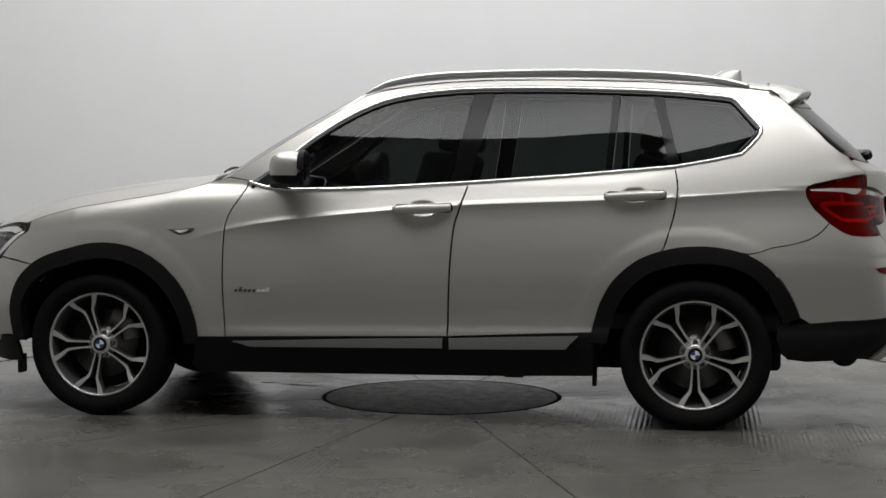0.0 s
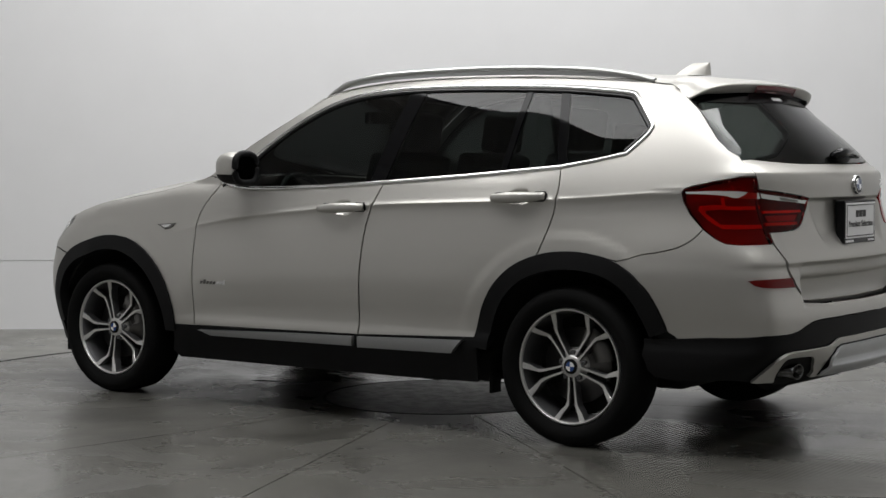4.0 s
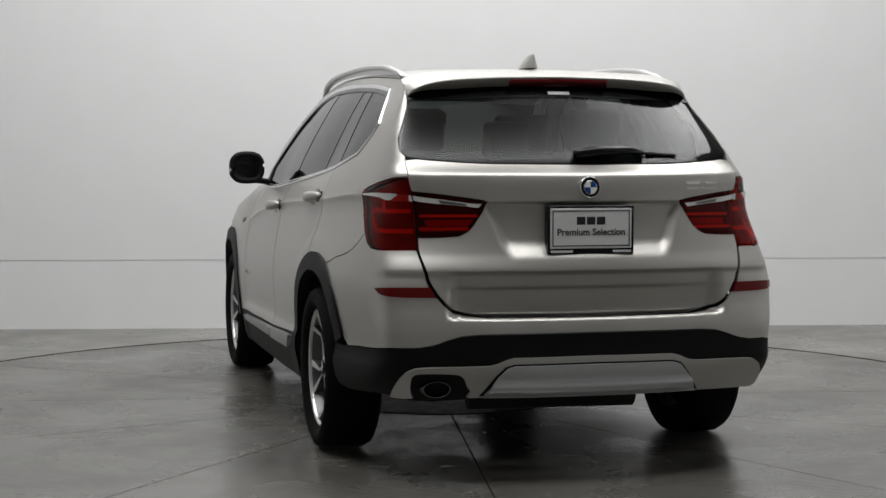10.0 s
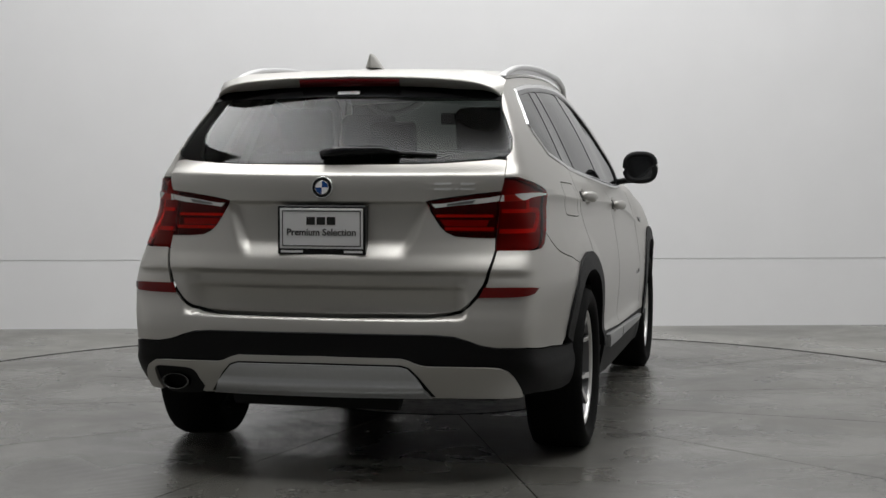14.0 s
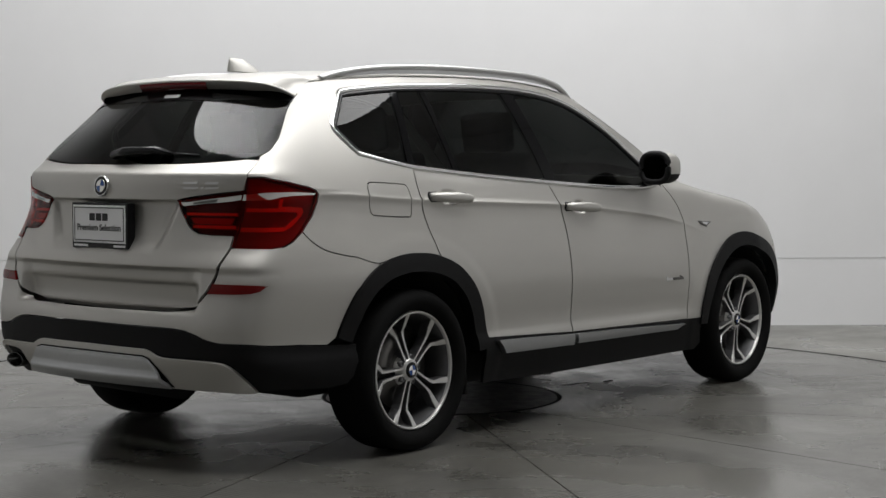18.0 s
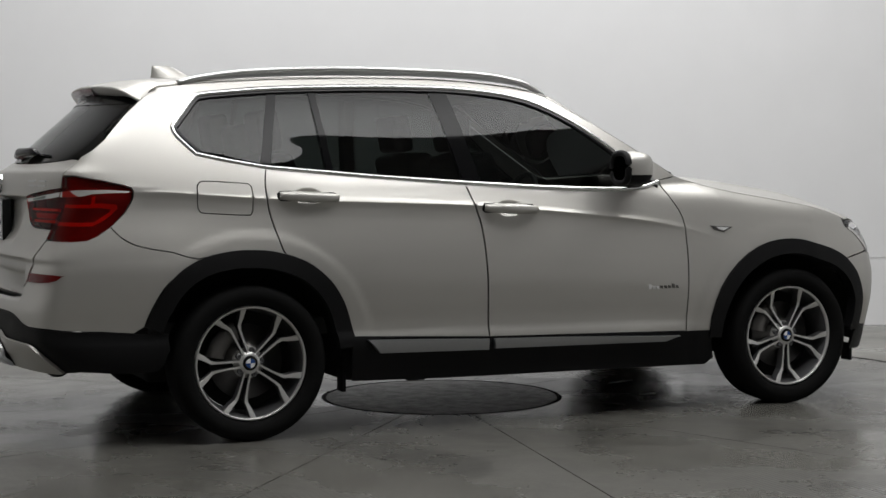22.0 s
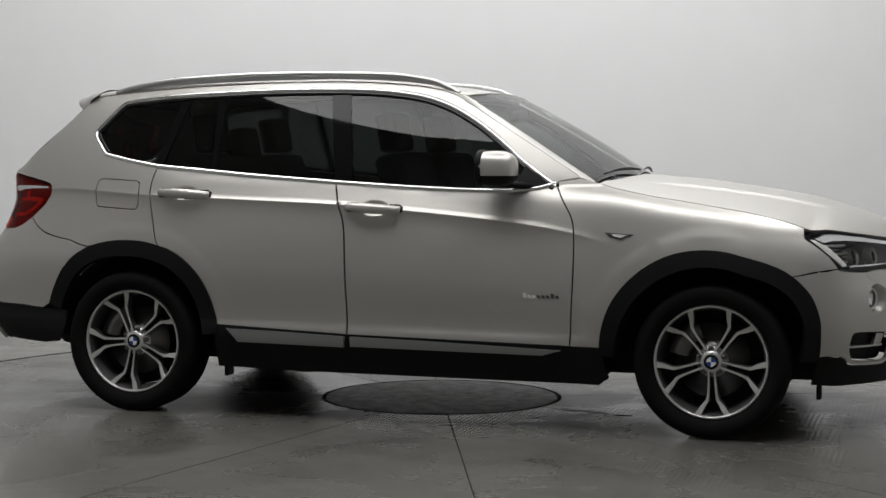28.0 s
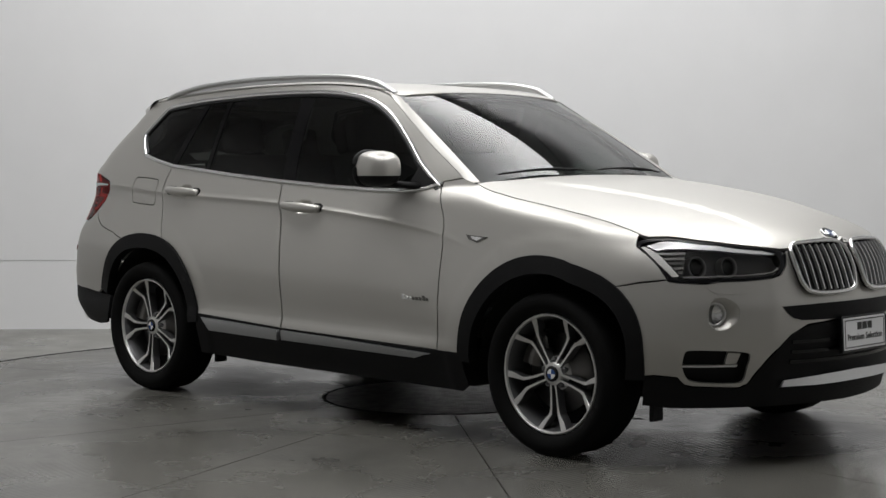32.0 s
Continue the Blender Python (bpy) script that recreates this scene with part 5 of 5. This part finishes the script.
for k in range(61):
    y = -0.603 + 1.206 * k / 60
    a = abs(y)
    xt, zt = float(TRAIL_X(a)), float(TRAIL_Z(a))
    edge = max(0.0, (a - 0.42) / 0.183) ** 1.5
    top = float(ROOF_LINE(np.array(-1.74))) - 0.022 * (a / 0.6) ** 4 - 0.018 * max(0, (a - 0.5) / 0.103)
    fall = 0.030 * (1 - 0.85 * edge)
    mid = (-1.735 + xt) / 2
    rows.append([(-1.735, y, top + 0.001), (mid, y, (top + zt) / 2 + 0.008), (xt + 0.03, y, zt + 0.005), (xt + 0.008, y, zt + 0.001), (xt, y, zt - 0.004), (xt + 0.002, y, zt - 0.009), (xt + 0.014 - 0.008 * edge, y, zt - 0.009 - fall * 0.6), (xt + 0.030 - 0.018 * edge, y, zt - 0.009 - fall)])
    low = rows[-1][-1]
    under.append([low, (low[0] * 0.6 - 0.4 * 1.80, y, low[2] * 0.6 + 0.4 * 1.487), (-1.80, y, 1.487 - 0.019 * min(edge, 1))])
bm = bmesh.new()
loft(bm, rows)
spoiler = part("spoiler", bm, PAINT, car)
bm = bmesh.new()
loft(bm, under)
part("underside", bm, GLOSSBLACK, spoiler, "black spoiler underside")
bm = bmesh.new()
rows = []
for k in range(13):
    y = -0.208 + 0.416 * k / 12
    xt, zt = float(TRAIL_X(abs(y))), float(TRAIL_Z(abs(y)))
    rows.append([(xt + 0.03, y, zt - 0.011), (xt - 0.001, y, zt - 0.012), (xt + 0.013, y, zt - 0.041), (xt + 0.06, y, zt - 0.041)])
loft(bm, rows)
part("brake_light", bm, REDDEEP, spoiler, "dark red high brake light")
full_sheet("window_border", [(TAIL, 1.462), (-2.78, 1.452), (-2.66, 1.428), (-2.70, 1.46), (-2.80, 1.50), (TAIL, 1.512)], GLOSSBLACK, car, TAIL, lift=0.001, gap=0, depth=0.002)
full_sheet("window_label", [(TAIL, 1.470), (-3.305, 1.470), (-3.305, 1.483), (TAIL, 1.483)], WHITE, car, TAIL, lift=0.003, gap=0, depth=0.001)

# antenna fin
bm = bmesh.new()
rows = []
for k in range(9):
    u = k / 8
    h, w = 0.058 * u, 0.030 * (1 - u) ** 0.8 + 0.003
    x0, x1 = -1.43 - 0.10 * u ** 1.3, -1.622 + 0.008 * u
    rows.append([((x0 + x1) / 2 + (x0 - x1) / 2 * math.cos(a), w * math.sin(a), 1.598 + h) for a in (j * 2 * math.pi / 16 for j in range(17))])
loft(bm, rows)
part("antenna_fin", bm, PAINT, car, "painted shark fin antenna")

# mirrors
for side in (1, -1):
    def shell(u, v, grow=1.0):
        cu, su, cv, sv = math.cos(u), math.sin(u), math.cos(v), math.sin(v)
        e = 0.74
        f = lambda q: math.copysign(abs(q) ** e, q)
        x = 0.447 + 0.100 * grow * f(cv) * f(cu)
        y = 0.955 + 0.088 * grow * f(cv) * f(su)
        z = 1.170 + 0.080 * grow * f(sv)
        x = max(x, 0.385)
        return (x + 0.03 * (1.0 - y), side * y, z)
    mirror = None
    for name, v0, v1, material in (("mirror_cap", -0.28, 1.5708, PAINT), ("mirror_base", -1.5708, -0.28, BLACK)):
        bm = bmesh.new()
        rows = [[shell(2 * math.pi * i / 36, v0 + (v1 - v0) * j / 10) for i in range(37)] for j in range(11)]
        loft(bm, rows)
        bmesh.ops.remove_doubles(bm, verts=bm.verts, dist=0.0005)
        bmesh.ops.recalc_face_normals(bm, faces=bm.faces)
        ob = part(name, bm, material, car)
        mirror = mirror or ob
    bm = bmesh.new()
    tube(bm, [(0.57, side * 0.80, 1.088), (0.50, side * 0.86, 1.098), (0.44, side * 0.93, 1.106)], [0.030, 0.026, 0.03], 12, squash=0.6)
    part("mirror_arm", bm, BLACK, car)
    bm = bmesh.new()
    loop = [(0.383 + 0.03 * (0.045 - 0.078 * math.cos(a)), side * (0.955 + 0.078 * math.copysign(abs(math.cos(a)) ** 0.7, math.cos(a))), 1.170 + 0.070 * math.copysign(abs(math.sin(a)) ** 0.7, math.sin(a))) for a in (k * 2 * math.pi / 32 for k in range(32))]
    bm.faces.new([bm.verts.new(q) for q in loop])
    part("mirror_glass", bm, MIRROR, mirror, "dark mirror glass")
    bm = bmesh.new()
    tube(bm, [(x + 0.006, y, z) for x, y, z in loop], 0.016, 8, closed=True)
    part("mirror_rim", bm, BLACK, mirror)
    # black triangle ahead of the front window
    sheet("mirror_foot", [(0.665, 1.092), (0.545, 1.19), (0.50, 1.072), (0.60, 1.078)], BLACK, car, side=side, lift=0.002, gap=0)
    # fender ornament and door lettering
    sheet("fender_ornament", [(1.062, 0.880), (0.935, 0.888), (0.955, 0.868), (1.005, 0.856)], STEEL, car, side=side, lift=0.004, gap=0, depth=0.004)
    sheet("ornament_inset", [(1.035, 0.877), (0.965, 0.882), (0.975, 0.872), (1.005, 0.864)], BADGE, car, side=side, lift=0.0055, gap=0, depth=0.003)
    for k in range(8):
        s0 = 0.735 - 0.0215 * k
        sheet("badge_bar", [(s0, 0.590), (s0 - 0.015, 0.592), (s0 - 0.018, 0.614 if k in (1, 7) else 0.606), (s0 - 0.003, 0.612 if k in (1, 7) else 0.604)], STEEL if k < 5 else BADGE, car, side=side, lift=0.003, gap=0, depth=0.003)


def roundel(origin, normal, r, parent):
    m = Matrix.Translation(origin) @ Vector(normal).to_track_quat("Y", "Z").to_matrix().to_4x4()
    bm = bmesh.new()
    lathe(bm, [(r, -0.01), (r, 0.003), (r * 0.95, 0.006), (r * 0.88, 0.004)], 40)
    bm.transform(m)
    disc = part("roundel", bm, CHROME, parent, "chrome-ringed blue and white disc")
    bm = bmesh.new()
    lathe(bm, [(r * 0.9, 0.003), (r * 0.6, 0.005), (0, 0.0055)], 40)
    bm.transform(m)
    part("disc", bm, GLOSSBLACK, disc)
    for k in range(4):
        bm = bmesh.new()
        sector(bm, r * 0.58, 90 * k, 0.0075)
        bm.transform(m)
        part("quadrant", bm, (WHITE, BLUE)[k % 2], disc)
    bm = bmesh.new()
    lathe(bm, [(r * 0.57, 0.005), (r * 0.60, 0.0075), (r * 0.63, 0.005)], 40)
    bm.transform(m)
    part("ring", bm, CHROME, disc)


roundel((-2.328, 0, 1.103), (-1, 0, 0.12), 0.043, car)
roundel((2.172, 0, float(hood_surface(np.array(0.0), np.array(2.172))[2]) + 0.003), (0.55, 0, 0.83), 0.041, car)
# raised bars of the model badge on the tailgate
for s0, w in ((-2.93, 0.062), (-2.855, 0.010), (-2.835, 0.052)):
    for z0, z1 in ((1.094, 1.102), (1.114, 1.122)) if w > 0.02 else ((1.094, 1.102),):
        sheet("badge_bar", [(s0, z0), (s0 + w, z0), (s0 + w + 0.004, z1), (s0 + 0.004, z1)], BADGE, car, side=-1, lift=0.004, gap=0, depth=0.004)

# rear wiper
bm = bmesh.new()
q0, q1, q2 = [rear_x(np.array(y), np.array(z)) for y, z in ((0.0, 1.235), (-0.24, 1.245), (-0.41, 1.235))]
tube(bm, [(float(q0) - 0.03, 0.03, 1.228), (float(q0) - 0.035, -0.05, 1.243), (float(q1) - 0.03, -0.20, 1.247), (float(q1) - 0.022, -0.27, 1.236)], [0.024, 0.026, 0.022, 0.010], 10, squash=0.8)
tube(bm, [(float(q1) - 0.022, -0.25, 1.236), (float(q2) - 0.012, -0.41, 1.226)], 0.006, 8)
part("rear_wiper", bm, GLOSSBLACK, car)
# front wipers
for y0, y1, x0 in ((-0.12, -0.62, 0.985), (0.55, -0.02, 0.985)):
    bm = bmesh.new()
    path = []
    for k in range(8):
        y = y0 + (y1 - y0) * k / 7
        p = screen_surface(np.array(-y), np.array(0.035 + 0.02 * math.sin(k / 7 * math.pi)))
        path.append((p[0] + 0.012, p[1], p[2] + 0.016))
    tube(bm, path, [0.004, 0.005, 0.007, 0.007, 0.006, 0.005, 0.004, 0.003], 8)
    part("wiper", bm, BLACK, car)

# exhaust
bm = bmesh.new()
lathe(bm, [(0.054, 0.22), (0.054, 0.004), (0.051, 0.0), (0.045, 0.004), (0.045, 0.14), (0.0, 0.15)], 40)
bm.transform(Matrix.Translation((-2.325, 0.602, 0.346)) @ Matrix.Rotation(radians(-90), 4, "Z") @ Matrix.Diagonal((1.05, 1, 0.60, 1)))
part("exhaust_pipe", bm, EXHAUST, car, "dark chrome oval tailpipe")
# near-black sheet that draws the shade inside the tailpipe cut-out
sheet("exhaust_recess_shade", shrink(PIPE_HOLE, -0.01), DARK, car, side=1, lift=0.003, gap=0, depth=0.002)
bm = bmesh.new()
tube(bm, [(-2.1, 0.42, 0.30), (-2.12, -0.25, 0.295)], 0.068, 16)
part("silencer", bm, DARK, car)


# number plates
def plate(x, y, z, w, h, facing, lean):
    """A dealer's plate: frame, white face, border line and lettering."""
    root = pose(x, y, z, 0, 0, -90 if facing < 0 else 90) @ pose(0, 0, 0, lean, 0, 0)
    bm = bmesh.new()
    box(bm, -w / 2, w / 2, -0.016, 0.026 if facing < 0 else 0.0, -h / 2, h / 2, 0.004)
    bm.transform(root)
    ob = part("number_plate", bm, GLOSSBLACK, car, "white dealer plate in a black frame", smooth=False)
    drop = 0.012 if facing < 0 else 0.0
    bm = bmesh.new()
    box(bm, -w / 2 + 0.010, w / 2 - 0.010, -0.0185, -0.014, -h / 2 + 0.010 + drop, h / 2 - 0.010, 0.0015)
    bm.transform(root)
    part("plate_face", bm, WHITE, ob, "white plate", smooth=False)
    bm = bmesh.new()
    a, b, c, d = -w / 2 + 0.018, w / 2 - 0.018, -h / 2 + 0.018 + drop, h / 2 - 0.018
    for q in ((a, b, c, c + 0.004), (a, b, d - 0.004, d), (a, a + 0.004, c + 0.004, d - 0.004), (b - 0.004, b, c + 0.004, d - 0.004)):
        box(bm, q[0], q[1], -0.0195, -0.018, q[2], q[3])
    bm.transform(root)
    part("plate_border", bm, INK, ob, smooth=False)
    bm = bmesh.new()
    mid = drop / 2
    for k in range(3):
        box(bm, -0.058 + 0.040 * k, -0.058 + 0.040 * k + 0.034, -0.0195, -0.018, mid + 0.014, mid + 0.044)
    bm.transform(root)
    part("plate_bar", bm, INK, ob, smooth=False)
    text = bpy.data.curves.new("lettering", "FONT")
    text.body, text.align_x, text.size, text.extrude = "Premium Selection", "CENTER", 0.036 * w / 0.345, 0.0004
    text.offset = 0.0008
    t = new("lettering", text)
    t.data.materials.append(INK)
    t.parent = ob
    t.matrix_local = root @ pose(0, -0.0192, mid - 0.026, 90, 0, 0)
    if facing < 0:
        for u0, u1 in ((-w / 2 + 0.012, -w / 2 + 0.10), (w / 2 - 0.085, w / 2 - 0.012)):
            bm = bmesh.new()
            box(bm, u0, u1, -0.0172, -0.016, -h / 2 + 0.006, -h / 2 + 0.015)
            bm.transform(root)
            part("plate_bar", bm, WHITE, ob, smooth=False)


plate(-2.326, 0.0, 0.942, 0.347, 0.185, -1, 0)
plate(2.322, 0.005, 0.503, 0.345, 0.150, 1, -3)

# front grilles
KIDNEY = rounded([(2.615, 0.850), (2.70, 0.864), (2.86, 0.866), (2.912, 0.850), (2.925, 0.80), (2.915, 0.72), (2.885, 0.682), (2.78, 0.672), (2.66, 0.676), (2.615, 0.705), (2.598, 0.78)], 4)
for side in (1, -1):
    grille = sheet("kidney_grille", KIDNEY, GLOSSBLACK, car, side=side, lift=0.012, gap=0, depth=0.03, label="black double grille with chrome surround")
    for k in range(8):
        s0 = 2.632 + 0.0365 * k
        path = rounded([(s0 + 0.006, 0.686), (s0 + 0.001, 0.74), (s0, 0.79), (s0 + 0.006, 0.854)], 4, False)
        sheet("grille_slat", path + [(a + 0.0055, b) for a, b in path[::-1]], RAIL, grille, side=side, lift=0.026, gap=0, depth=0.016)
    p = np.array(densify(KIDNEY, 0.02))
    P, N = skin(p[:, 0], p[:, 1]), skin_normal(p[:, 0], p[:, 1])
    P = P + N * 0.022
    P[:, 1] *= side
    bm = bmesh.new()
    tube(bm, [tuple(q) for q in P], 0.0095, 8, closed=True)
    part("surround", bm, CHROME, grille)
full_sheet("grille_slot", [(NOSE, 0.568), (2.60, 0.572), (2.56, 0.582), (2.535, 0.60), (2.509, 0.630), (2.7, 0.636), (NOSE, 0.638)], BLACK, car, NOSE, lift=0.003, gap=0, depth=0.002)
for z in (0.40, 0.44, 0.48):
    full_sheet("grille_bar", [(NOSE, z), (2.56, z), (2.56, z + 0.014), (NOSE, z + 0.014)], GLOSSBLACK, car, NOSE, lift=0.006, gap=0, depth=0.008)
both("washer_flap", rounded([(2.29, 0.720), (2.40, 0.722), (2.45, 0.70), (2.42, 0.682), (2.33, 0.686)], 2), PAINT, car, lift=0.0015, gap=0, depth=0.003)

# small deflectors ahead of the wheels
for x, z0 in ((-0.945, 0.165), (1.86, 0.17)):
    for side in (1, -1):
        bm = bmesh.new()
        box(bm, x - 0.010, x + 0.010, -0.035, 0.035, z0, 0.26, 0.006)
        bm.transform(pose(0, side * 0.765, 0))
        part("wheel_deflector", bm, BLACK, car)

# ---------------------------------------------------------------- cabin
cabin = part("cabin_floor", box(bmesh.new(), -2.0, 0.95, -0.70, 0.70, 0.42, 0.50, 0.03), FABRIC, car)


def seat(x, y, w, rear=False):
    bm = bmesh.new()
    box(bm, x - 0.05, x + 0.46, y - w / 2, y + w / 2, 0.50, 0.72, 0.05)
    base = part("seat", bm, FABRIC, car, "dark leather car seat")
    bm = bmesh.new()
    box(bm, -0.07, 0.07, -w / 2, w / 2, 0.0, 0.60, 0.05)
    bm.transform(pose(x - 0.04, y, 0.66, 0, -16 if not rear else -20, 0))
    part("backrest", bm, FABRIC, base)
    heads = ((0.0, 0.27),) if not rear else ((-w * 0.32, 0.24), (0, 0.2), (w * 0.32, 0.24))
    for o, hw in heads:
        bm = bmesh.new()
        box(bm, -0.05, 0.05, -hw / 2, hw / 2, 0.0, 0.19, 0.04)
        bm.transform(pose(x - 0.23, y + o, 1.25 - (0.06 if rear and o == 0 else 0), 0, -10, 0))
        part("headrest", bm, FABRIC, base)


seat(0.02, 0.37, 0.52)
seat(0.02, -0.37, 0.52)
seat(-0.95, 0.0, 1.28, True)
bm = bmesh.new()
box(bm, 0.55, 0.95, -0.70, 0.70, 0.70, 1.055, 0.06)
part("dashboard", bm, FABRIC, car)
bm = bmesh.new()
ring = [(0.50 + 0.07 * math.sin(a), 0.37 + 0.185 * math.cos(a), 0.96 + 0.17 * math.sin(a)) for a in (k * 2 * math.pi / 32 for k in range(32))]
tube(bm, ring, 0.016, 8, closed=True)
part("steering_wheel", bm, FABRIC, car)
bm = bmesh.new()
box(bm, 0.29, 0.33, -0.11, 0.11, 1.40, 1.465, 0.015)
part("rear_view_mirror", bm, BLACK, car)



def motions():
    walk(car, turn_rows(CAR_AT))
    walk(turntable, turn_rows(pose(0, 0, 0)))


motions()
